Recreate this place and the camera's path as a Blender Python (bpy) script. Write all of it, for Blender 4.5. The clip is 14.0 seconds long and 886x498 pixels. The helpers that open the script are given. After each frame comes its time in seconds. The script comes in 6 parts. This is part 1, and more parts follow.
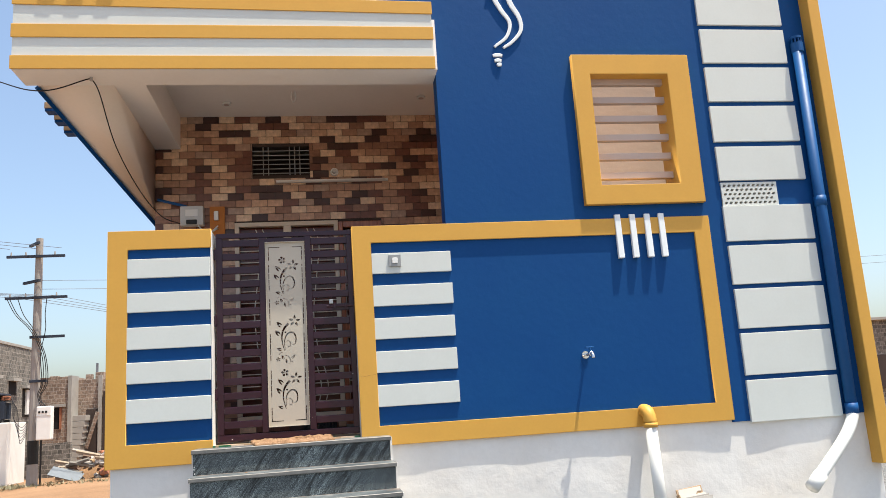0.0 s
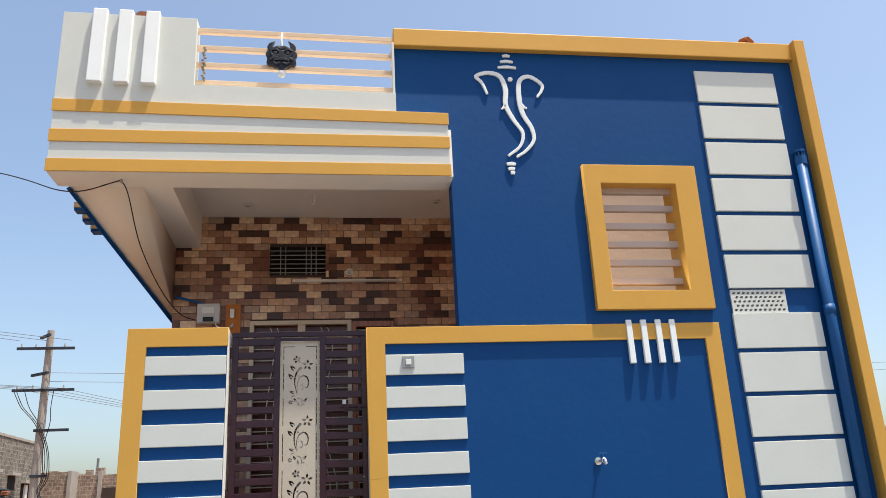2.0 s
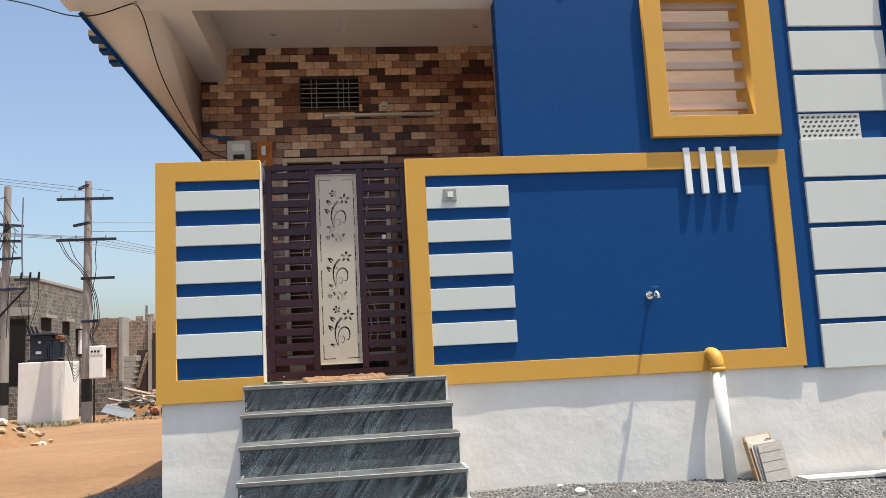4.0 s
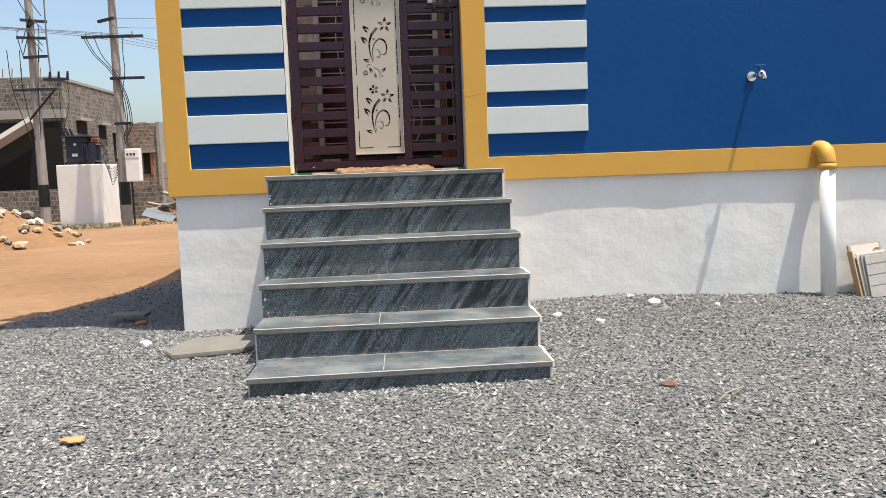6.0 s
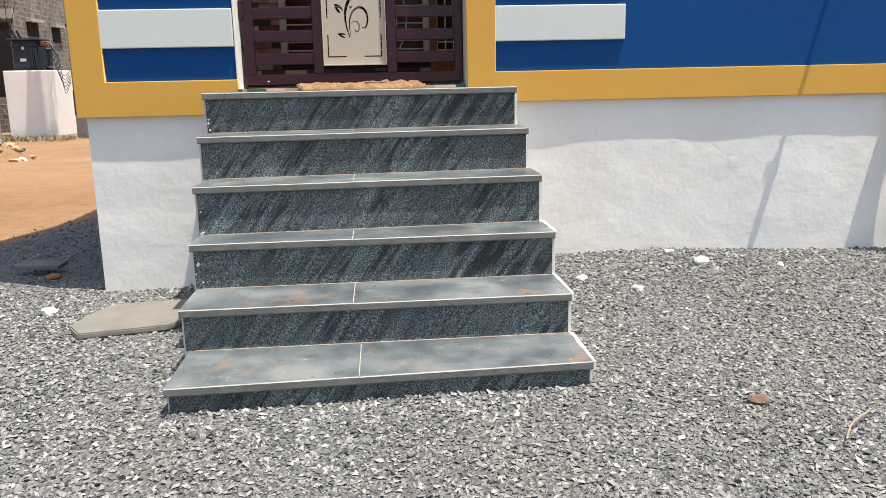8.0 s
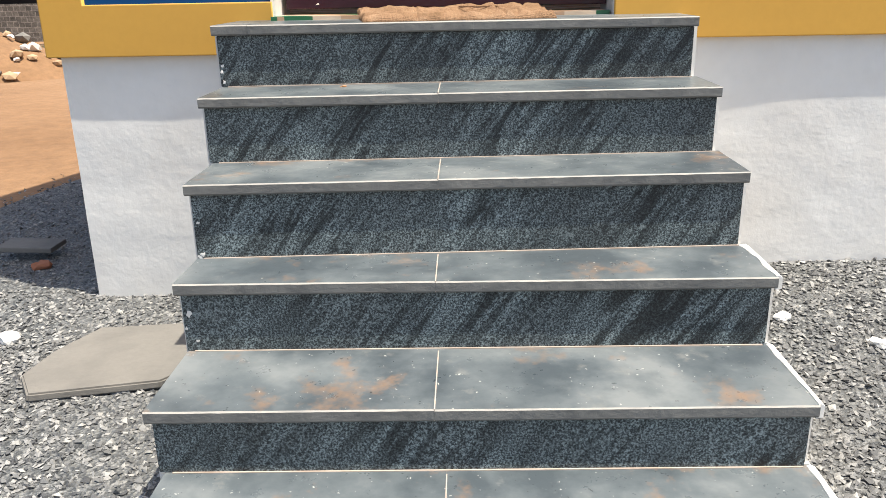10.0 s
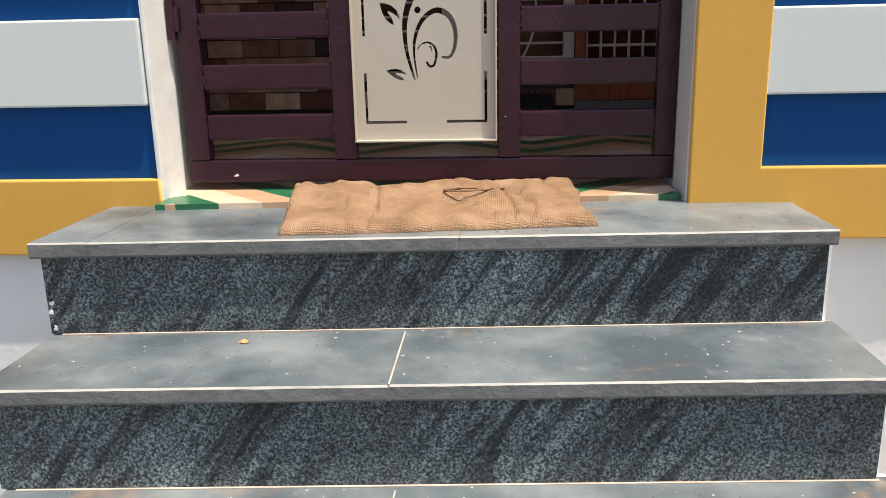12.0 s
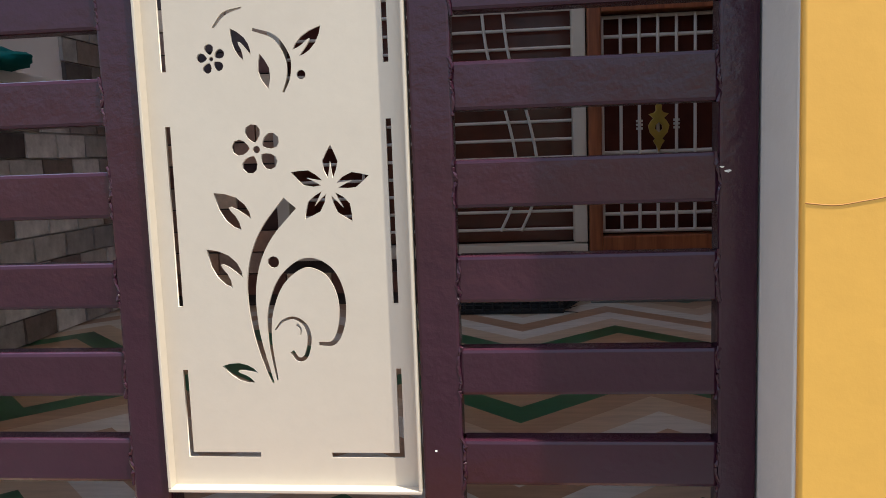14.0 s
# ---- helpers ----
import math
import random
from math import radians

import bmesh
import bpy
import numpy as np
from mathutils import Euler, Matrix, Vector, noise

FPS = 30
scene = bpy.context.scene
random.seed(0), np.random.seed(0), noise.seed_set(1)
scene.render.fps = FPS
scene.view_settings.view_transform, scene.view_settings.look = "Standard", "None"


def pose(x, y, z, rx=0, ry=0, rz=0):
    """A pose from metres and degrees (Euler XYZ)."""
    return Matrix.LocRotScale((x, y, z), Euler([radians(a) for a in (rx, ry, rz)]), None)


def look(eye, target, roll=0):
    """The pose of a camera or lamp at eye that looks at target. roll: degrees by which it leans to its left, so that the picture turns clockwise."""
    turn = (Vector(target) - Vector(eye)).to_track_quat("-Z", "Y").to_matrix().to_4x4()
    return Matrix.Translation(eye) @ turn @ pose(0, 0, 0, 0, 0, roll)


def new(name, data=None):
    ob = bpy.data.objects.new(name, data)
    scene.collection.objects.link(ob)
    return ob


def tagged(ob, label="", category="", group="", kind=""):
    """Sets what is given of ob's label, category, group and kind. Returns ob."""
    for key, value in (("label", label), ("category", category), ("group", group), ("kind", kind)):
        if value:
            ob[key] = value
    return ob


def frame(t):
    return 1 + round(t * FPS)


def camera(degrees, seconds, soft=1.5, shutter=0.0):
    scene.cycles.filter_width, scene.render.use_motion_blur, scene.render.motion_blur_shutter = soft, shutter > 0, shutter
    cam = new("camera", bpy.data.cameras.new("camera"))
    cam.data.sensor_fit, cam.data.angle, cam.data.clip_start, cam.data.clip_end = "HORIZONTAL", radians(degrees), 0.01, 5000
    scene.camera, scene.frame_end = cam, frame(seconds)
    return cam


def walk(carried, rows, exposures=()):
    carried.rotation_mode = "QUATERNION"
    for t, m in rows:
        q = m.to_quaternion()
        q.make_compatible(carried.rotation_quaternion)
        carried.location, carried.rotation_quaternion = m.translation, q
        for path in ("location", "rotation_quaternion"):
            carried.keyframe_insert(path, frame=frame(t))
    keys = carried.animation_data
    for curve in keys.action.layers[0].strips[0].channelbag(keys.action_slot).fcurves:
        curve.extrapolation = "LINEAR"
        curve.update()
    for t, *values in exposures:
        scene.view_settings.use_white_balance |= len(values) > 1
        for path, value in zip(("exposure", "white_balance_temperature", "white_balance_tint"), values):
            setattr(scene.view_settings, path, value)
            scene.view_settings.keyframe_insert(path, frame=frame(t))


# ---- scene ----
cam = camera(58.0, 14.0, soft=0.65)
PATH = [
    (0, (1.164, -7.186, 1.348), (1.477, -5.247, 1.727), -3.8),
    (0.5, (1.153, -7.229, 1.357), (1.463, -5.313, 1.843), -3.8),
    (1, (1.127, -7.311, 1.35), (1.426, -5.414, 1.91), -3.4),
    (1.5, (1.103, -7.309, 1.364), (1.404, -5.426, 1.967), -2.9),
    (2, (1.088, -7.327, 1.365), (1.385, -5.447, 1.98), -2.8),
    (2.5, (1.104, -7.303, 1.357), (1.394, -5.413, 1.944), -2.9),
    (3, (1.127, -7.253, 1.342), (1.407, -5.337, 1.843), -2.9),
    (3.5, (1.116, -7.112, 1.305), (1.373, -5.169, 1.7), -3.0),
    (4, (1.067, -6.832, 1.291), (1.274, -4.859, 1.549), -2.9),
    (4.2, (1.051, -6.735, 1.271), (1.23, -4.751, 1.453), -3.2),
    (6.3, (1.032, -5.569, 1.118), (1.121, -3.585, 0.879), -2.0),
    (6.5, (1.025, -5.425, 1.118), (1.152, -3.447, 0.853), -1.9),
    (7, (1.009, -5.181, 1.118), (1.202, -3.217, 0.793), -1.8),
    (7.5, (1.04, -4.804, 1.127), (1.233, -2.847, 0.758), -1.5),
    (7.7, (1.024, -4.698, 1.141), (1.2, -2.743, 0.757), -1.3),
    (9.8, (0.973, -3.2, 1.184), (0.935, -1.302, 0.556), -1.6),
    (10, (0.949, -3.059, 1.224), (0.89, -1.161, 0.595), -1.1),
    (10.5, (0.924, -2.772, 1.31), (0.847, -0.862, 0.721), -1.0),
    (11, (0.952, -2.471, 1.349), (0.872, -0.551, 0.792), -1.4),
    (11.5, (1.009, -2.12, 1.429), (0.922, -0.197, 0.888), -1.2),
    (12, (1.055, -1.859, 1.482), (0.919, 0.072, 0.981), -1.2),
    (12.5, (1.05, -1.579, 1.519), (0.905, 0.377, 1.127), -1.1),
    (13, (1.122, -1.31, 1.539), (0.971, 0.661, 1.234), -0.8),
    (13.5, (1.186, -1.125, 1.684), (0.982, 0.839, 1.367), -1.2),
    (14, (1.205, -0.882, 1.694), (0.992, 1.093, 1.461), -2.0),
]
walk(cam, [(t, look(eye, target, roll)) for t, eye, target, roll in PATH],
     [(t, stops, warm, 7) for t, stops, warm in ((0.0, 0.80, 6770), (1.5, 0.67, 6790), (2.5, 0.64, 6880), (4.0, 0.53, 6800), (7.0, 0.60, 6720), (10.0, 0.66, 6720), (10.5, 0.63, 6720), (12.0, 0.58, 6720), (12.5, 0.63, 6700), (13.0, 0.57, 6720), (13.5, 0.85, 6560), (14.0, 1.10, 6600))])

# ---------------------------------------------------------------- light
SUN_DIR = Vector((-0.25, 0.13, -1.0)).normalized()
to_sun = -SUN_DIR
world = bpy.data.worlds.new("sky_world")
scene.world = world
world.use_nodes = True
wn = world.node_tree
sky = wn.nodes.new("ShaderNodeTexSky")
sky.sky_type = "NISHITA"
sky.sun_disc = False
sky.sun_elevation = math.asin(to_sun.z)
sky.sun_rotation = math.atan2(to_sun.x, to_sun.y)
sky.altitude, sky.air_density, sky.dust_density, sky.ozone_density = 100, 1.0, 3.2, 1.9
bg = wn.nodes["Background"]
bg.inputs["Strength"].default_value = 0.15
wn.links.new(sky.outputs[0], bg.inputs["Color"])
sun = new("sun", bpy.data.lights.new("sun", "SUN"))
sun.data.energy, sun.data.angle, sun.data.color = 5.0, radians(0.53), (1.0, 0.95, 0.87)
sun.matrix_world = look((6, -3, 20), Vector((6, -3, 20)) + SUN_DIR)


# ---------------------------------------------------------------- materials
def nodes_of(name):
    m = bpy.data.materials.new(name)
    m.use_nodes = True
    nt = m.node_tree
    return m, nt, nt.nodes["Principled BSDF"]


def add(nt, kind, **sets):
    n = nt.nodes.new(kind)
    for k, v in sets.items():
        n.inputs[k].default_value = v
    return n


def noise_tex(nt, scale, detail=4.0, rough=0.55, stretch=None, turn=(0, 0, 0)):
    co = nt.nodes.new("ShaderNodeTexCoord")
    n = add(nt, "ShaderNodeTexNoise", Scale=scale, Detail=detail, Roughness=rough)
    if stretch:
        mp = add(nt, "ShaderNodeMapping")
        mp.vector_type = "TEXTURE"
        mp.inputs["Scale"].default_value = stretch
        mp.inputs["Rotation"].default_value = turn
        nt.links.new(co.outputs["Object"], mp.inputs["Vector"])
        nt.links.new(mp.outputs["Vector"], n.inputs["Vector"])
    else:
        nt.links.new(co.outputs["Object"], n.inputs["Vector"])
    return n


def ramp(nt, src, stops, interp="LINEAR"):
    r = nt.nodes.new("ShaderNodeValToRGB")
    r.color_ramp.interpolation = interp
    els = r.color_ramp.elements
    while len(els) < len(stops):
        els.new(0.5)
    for e, (p, c) in zip(els, stops):
        e.position = p
        e.color = (*c, 1.0)
    nt.links.new(src, r.inputs["Fac"])
    return r


def mix(nt, a, b, fac, blend="MIX"):
    m = nt.nodes.new("ShaderNodeMix")
    m.data_type = "RGBA"
    m.blend_type = blend
    for s, v in ((m.inputs["A"], a), (m.inputs["B"], b), (m.inputs["Factor"], fac)):
        if hasattr(v, "is_linked"):
            nt.links.new(v, s)
        elif isinstance(v, tuple):
            s.default_value = (*v, 1.0)
        else:
            s.default_value = v
    return m.outputs["Result"]


def bump(nt, b, src, strength, dist=0.01):
    bp = add(nt, "ShaderNodeBump", Strength=strength, Distance=dist)
    nt.links.new(src, bp.inputs["Height"])
    nt.links.new(bp.outputs["Normal"], b.inputs["Normal"])
    return bp


def paint(name, c, dirt=None, rough=0.55, amount=0.35, big=1.3, fine=45.0, relief=0.25, metal=0.0, spec=0.3):
    """A coated surface: broad stains, fine grain, slight relief."""
    dirt = dirt or tuple(v * 0.72 for v in c)
    m, nt, b = nodes_of(name)
    n1 = noise_tex(nt, big, 5.0, 0.6)
    n2 = noise_tex(nt, fine, 3.0)
    r1 = ramp(nt, n1.outputs["Fac"], [(0.42, (0, 0, 0)), (0.75, (amount,) * 3)])
    r2 = ramp(nt, n2.outputs["Fac"], [(0.35, (0, 0, 0)), (0.8, (amount * 0.5,) * 3)])
    col = mix(nt, c, dirt, r1.outputs["Color"])
    col = mix(nt, col, tuple(v * 0.85 for v in c), r2.outputs["Color"])
    nt.links.new(col, b.inputs["Base Color"])
    rr = add(nt, "ShaderNodeMapRange", **{"To Min": rough - 0.08, "To Max": rough + 0.1})
    nt.links.new(n2.outputs["Fac"], rr.inputs["Value"])
    nt.links.new(rr.outputs[0], b.inputs["Roughness"])
    b.inputs["Metallic"].default_value = metal
    b.inputs["Specular IOR Level"].default_value = spec
    n3 = noise_tex(nt, fine * 0.4, 6.0, 0.6)
    bump(nt, b, n3.outputs["Fac"], relief, 0.008)
    return m


M_BLUE = paint("blue_paint", (0.0016, 0.054, 0.195), (0.0035, 0.066, 0.203), 0.55, 0.5, 1.2, 30, 0.25, 0.0, 0.16)
M_YELLOW = paint("mustard_paint", (0.64, 0.345, 0.065), (0.57, 0.30, 0.06), 0.5, 0.45, 2.2, 40, 0.09)
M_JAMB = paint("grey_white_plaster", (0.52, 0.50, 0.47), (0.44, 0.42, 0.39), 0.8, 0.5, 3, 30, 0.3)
M_CRACK = paint("dusty_ochre_crack", (0.30, 0.13, 0.03), (0.24, 0.11, 0.03), 0.7, 0.4, 8, 60, 0.1)
M_WHITE = paint("white_panel_paint", (0.63, 0.65, 0.61), (0.56, 0.57, 0.525), 0.55, 0.4, 2.0, 40, 0.07)
M_LIME = paint("white_limewash", (0.77, 0.745, 0.705), (0.65, 0.59, 0.52), 0.8, 0.55, 1.6, 22, 0.6)
M_CEIL = paint("white_ceiling_paint", (0.87, 0.82, 0.77), (0.77, 0.71, 0.65), 0.7, 0.35, 1.5, 30, 0.2)
M_PEACH = paint("peach_plaster", (0.84, 0.66, 0.54), (0.72, 0.54, 0.43), 0.75, 0.4, 1.6, 30, 0.4)
M_RAKE = paint("warm_white_plaster", (0.86, 0.74, 0.63), (0.76, 0.62, 0.51), 0.75, 0.4, 1.5, 30, 0.2)
M_POLE = paint("grey_brown_pole", (0.31, 0.285, 0.26), (0.22, 0.20, 0.18), 0.85, 0.5, 3, 25, 0.3)
# near-black colour for the shade inside far openings, which are solid boxes
M_SHADE = paint("painted_opening_shade", (0.012, 0.010, 0.009), (0.02, 0.016, 0.014), 0.9, 0.4, 3, 25, 0.3)
M_BEIGE = paint("beige_rail_paint", (0.70, 0.52, 0.36), (0.6, 0.44, 0.3), 0.55, 0.3, 3, 40, 0.15)
M_SLAT = paint("grey_beige_bar_paint", (0.50, 0.40, 0.35), (0.42, 0.33, 0.29), 0.6, 0.3, 3, 40, 0.15)
M_MAROON = paint("maroon_gloss_enamel", (0.028, 0.0065, 0.0145), (0.043, 0.013, 0.023), 0.20, 0.5, 5.0, 30, 0.4, 0.0, 0.38)
M_CREAM = paint("cream_sheet_enamel", (0.50, 0.44, 0.355), (0.45, 0.39, 0.31), 0.42, 0.4, 5.0, 60, 0.05)
M_PVC = paint("white_pvc", (0.74, 0.74, 0.71), (0.60, 0.58, 0.53), 0.6, 0.35, 4, 30, 0.05)
M_PVCBLUE = paint("blue_painted_pvc", (0.003, 0.075, 0.24), (0.006, 0.06, 0.19), 0.5, 0.4, 4, 30, 0.05)
M_MOTIF = paint("white_relief_paint", (0.80, 0.83, 0.83), (0.7, 0.7, 0.68), 0.45, 0.3, 4, 40, 0.05)
M_CHROME = paint("chrome_brass", (0.75, 0.74, 0.72), (0.5, 0.5, 0.5), 0.2, 0.3, 20, 60, 0.05, 1.0)
M_STEEL = paint("dull_steel", (0.42, 0.42, 0.42), (0.3, 0.28, 0.26), 0.38, 0.4, 20, 60, 0.1, 0.9)
M_GOLD = paint("gold_casting", (0.75, 0.48, 0.10), (0.5, 0.3, 0.06), 0.35, 0.4, 20, 60, 0.2, 1.0)
M_BLACK = paint("black_plastic", (0.012, 0.012, 0.013), (0.03, 0.03, 0.03), 0.4, 0.4, 8, 60, 0.1)
M_NAVY = paint("navy_mask_enamel", (0.014, 0.017, 0.026), (0.035, 0.038, 0.048), 0.42, 0.4, 8, 40, 0.2)
M_GREYBOX = paint("grey_plastic", (0.56, 0.56, 0.55), (0.44, 0.43, 0.42), 0.5, 0.35, 6, 50, 0.05)
M_BELL = paint("dull_grey_plastic", (0.30, 0.31, 0.31), (0.24, 0.24, 0.24), 0.5, 0.35, 6, 50, 0.05)
M_WHITEPL = paint("white_plastic", (0.78, 0.77, 0.74), (0.66, 0.63, 0.58), 0.4, 0.3, 6, 50, 0.05)
M_ORANGE = paint("orange_board", (0.50, 0.17, 0.03), (0.36, 0.12, 0.03), 0.6, 0.4, 5, 40, 0.15)
# near-black base colour stands in for unlit interiors
M_DARK = paint("painted_dim_interior", (0.05, 0.035, 0.03), (0.03, 0.02, 0.02), 0.8, 0.4, 3, 30, 0.2)
# opaque panes; the dark red stands in for a curtain's reflection
M_GLASSD = paint("curtain_reflection_glass", (0.11, 0.030, 0.018), (0.04, 0.014, 0.010), 0.12, 0.6, 9, 30, 0.0)
M_SASH = paint("grey_beige_sash", (0.64, 0.53, 0.41), (0.54, 0.45, 0.34), 0.5, 0.3, 5, 50, 0.1)
M_GRILLE = paint("pale_grille_paint", (0.66, 0.57, 0.48), (0.54, 0.46, 0.38), 0.45, 0.3, 9, 60, 0.1)
M_TEAL = paint("teal_cloth", (0.0, 0.16, 0.15), (0.0, 0.09, 0.09), 0.9, 0.5, 8, 120, 0.4)
M_CONC = paint("weathered_concrete", (0.34, 0.32, 0.29), (0.24, 0.22, 0.20), 0.85, 0.6, 2.0, 25, 0.6)
M_SLABST = paint("grey_stone_slab", (0.19, 0.175, 0.155), (0.105, 0.098, 0.09), 0.8, 0.85, 4.0, 40, 0.6)
M_WHITEST = paint("white_stone", (0.72, 0.70, 0.66), (0.55, 0.5, 0.44), 0.85, 0.5, 20, 60, 0.5)
M_TERRA = paint("terracotta_brick", (0.33, 0.13, 0.07), (0.22, 0.09, 0.055), 0.85, 0.6, 8, 40, 0.6)
M_CRATE = paint("worn_crate_board", (0.44, 0.30, 0.18), (0.30, 0.22, 0.15), 0.8, 0.5, 6, 60, 0.4)
M_NOSING = paint("brown_step_tile", (0.30, 0.20, 0.12), (0.2, 0.14, 0.09), 0.6, 0.5, 8, 60, 0.3)
M_TILEPACK = paint("dusty_tile_pack", (0.42, 0.39, 0.35), (0.28, 0.26, 0.24), 0.6, 0.6, 12, 60, 0.3)
M_PALETILE = paint("pale_marble_offcut", (0.66, 0.61, 0.54), (0.5, 0.46, 0.40), 0.5, 0.5, 6, 40, 0.1)
M_TRANS = paint("transformer_blue_grey", (0.026, 0.034, 0.052), (0.016, 0.02, 0.03), 0.5, 0.5, 3, 20, 0.1)
M_TRANSL = paint("pale_blue_sheet", (0.15, 0.17, 0.19), (0.10, 0.115, 0.13), 0.7, 0.5, 5, 20, 0.1)
M_WIRE = paint("black_cable", (0.012, 0.010, 0.010), (0.02, 0.02, 0.02), 0.5, 0.3, 10, 60, 0.0)
M_FARWIRE = paint("weathered_wire", (0.16, 0.17, 0.19), (0.12, 0.12, 0.13), 0.5, 0.3, 10, 60, 0.0)
M_GROUT = paint("dark_grout", (0.07, 0.05, 0.042), (0.045, 0.035, 0.03), 0.9, 0.5, 10, 60, 0.4)
M_MORTAR = paint("pale_mortar", (0.46, 0.38, 0.32), (0.24, 0.16, 0.115), 0.85, 0.75, 11, 60, 0.5)
M_PAPER = paint("orange_scrap", (0.50, 0.25, 0.12), (0.42, 0.20, 0.09), 0.8, 0.4, 20, 80, 0.3)
M_TWIG = paint("dry_twig", (0.30, 0.24, 0.18), (0.2, 0.15, 0.1), 0.9, 0.5, 20, 80, 0.3)
M_ROCK = paint("brown_rock", (0.17, 0.11, 0.08), (0.10, 0.07, 0.05), 0.9, 0.6, 20, 60, 0.6)


def granite():
    m, nt, b = nodes_of("dark_streaked_granite")
    n1 = noise_tex(nt, 25.0, 6.0, 0.64, (1.0, 1.0, 8.0), (0, radians(36), 0))
    n1.inputs["Distortion"].default_value = 0.8
    n4 = noise_tex(nt, 2.2, 3.0, 0.5)
    n2 = noise_tex(nt, 185.0, 5.0, 0.8)
    n3 = noise_tex(nt, 1.6, 4.0, 0.5)
    r1 = ramp(nt, n1.outputs["Fac"], [(0.42, (0.14, 0.15, 0.16)), (0.50, (0.80, 0.82, 0.83)), (0.62, (1.5, 1.52, 1.50))])
    r2 = ramp(nt, n2.outputs["Fac"], [(0.42, (0.007, 0.010, 0.012)), (0.50, (0.071, 0.087, 0.090)), (0.58, (0.28, 0.32, 0.315))])
    r5 = ramp(nt, n4.outputs["Fac"], [(0.44, (0.95, 0.95, 0.95)), (0.60, (0.22, 0.22, 0.22))])
    col = mix(nt, r2.outputs["Color"], r1.outputs["Color"], r5.outputs["Color"], "MULTIPLY")
    r3 = ramp(nt, n3.outputs["Fac"], [(0.38, (0.42, 0.43, 0.45)), (0.68, (1.12, 1.14, 1.17))])
    col = mix(nt, col, r3.outputs["Color"], 0.7, "MULTIPLY")
    nt.links.new(col, b.inputs["Base Color"])
    b.inputs["Roughness"].default_value = 0.5
    bump(nt, b, n2.outputs["Fac"], 0.15, 0.003)
    return m


def slate():
    m, nt, b = nodes_of("honed_grey_slate")
    n1 = noise_tex(nt, 3.2, 6.0, 0.6)
    n2 = noise_tex(nt, 16.0, 5.0, 0.65)
    n3 = noise_tex(nt, 4.5, 5.0, 0.7, (1, 1, 1), (0.3, 0.2, 0.9))
    r1 = ramp(nt, n1.outputs["Fac"], [(0.38, (0.062, 0.075, 0.084)), (0.50, (0.108, 0.124, 0.132)), (0.64, (0.185, 0.198, 0.200))])
    r3 = ramp(nt, n3.outputs["Fac"], [(0.585, (0, 0, 0)), (0.72, (0.6, 0.6, 0.6))])
    col = mix(nt, r1.outputs["Color"], (0.30, 0.165, 0.08), r3.outputs["Color"])
    r2 = ramp(nt, n2.outputs["Fac"], [(0.60, (0, 0, 0)), (0.74, (0.5, 0.5, 0.5))])
    col = mix(nt, col, (0.22, 0.22, 0.205), r2.outputs["Color"])
    n5 = noise_tex(nt, 75.0, 2.0, 0.5)
    r5 = ramp(nt, n5.outputs["Fac"], [(0.72, (0, 0, 0)), (0.74, (0.7, 0.7, 0.7))])
    col = mix(nt, col, (0.55, 0.54, 0.50), r5.outputs["Color"])
    n6 = noise_tex(nt, 70.0, 2.0, 0.5, (1, 1, 1), (0.7, 0.4, 0.2))
    r6 = ramp(nt, n6.outputs["Fac"], [(0.72, (0, 0, 0)), (0.745, (0.8, 0.8, 0.8))])
    col = mix(nt, col, (0.02, 0.022, 0.025), r6.outputs["Color"])
    nt.links.new(col, b.inputs["Base Color"])
    r4 = ramp(nt, n2.outputs["Fac"], [(0.3, (0.25, 0.25, 0.25)), (0.7, (0.45, 0.45, 0.45))])
    nt.links.new(r4.outputs["Color"], b.inputs["Roughness"])
    bump(nt, b, n2.outputs["Fac"], 0.15, 0.003)
    return m


TILE_TONES = [(0.0, (0.066, 0.027, 0.020)), (0.14, (0.170, 0.066, 0.042)), (0.30, (0.285, 0.145, 0.090)),
              (0.44, (0.415, 0.232, 0.148)), (0.58, (0.585, 0.360, 0.228)), (0.74, (0.745, 0.535, 0.360)), (0.89, (0.415, 0.280, 0.202))]


SIDE_TONES = [(0.0, (0.10, 0.085, 0.08)), (0.15, (0.26, 0.21, 0.18)), (0.3, (0.42, 0.41, 0.39)), (0.55, (0.60, 0.58, 0.54)), (0.8, (0.78, 0.76, 0.72)), (0.93, (0.34, 0.31, 0.29))]


def cladding(name, island, tones=TILE_TONES):
    m, nt, b = nodes_of(name)
    src = nt.nodes.new("ShaderNodeNewGeometry").outputs["Random Per Island"] if island else nt.nodes.new("ShaderNodeObjectInfo").outputs["Random"]
    r = ramp(nt, src, tones, "CONSTANT")
    n1 = noise_tex(nt, 14.0, 5.0, 0.65)
    n2 = noise_tex(nt, 70.0, 3.0)
    rr = ramp(nt, n1.outputs["Fac"], [(0.3, (0.55, 0.5, 0.48)), (0.7, (1.25, 1.22, 1.2))])
    col = mix(nt, r.outputs["Color"], rr.outputs["Color"], 0.8, "MULTIPLY")
    nt.links.new(col, b.inputs["Base Color"])
    b.inputs["Roughness"].default_value = 0.42
    bump(nt, b, n1.outputs["Fac"], 0.6, 0.006)
    return m


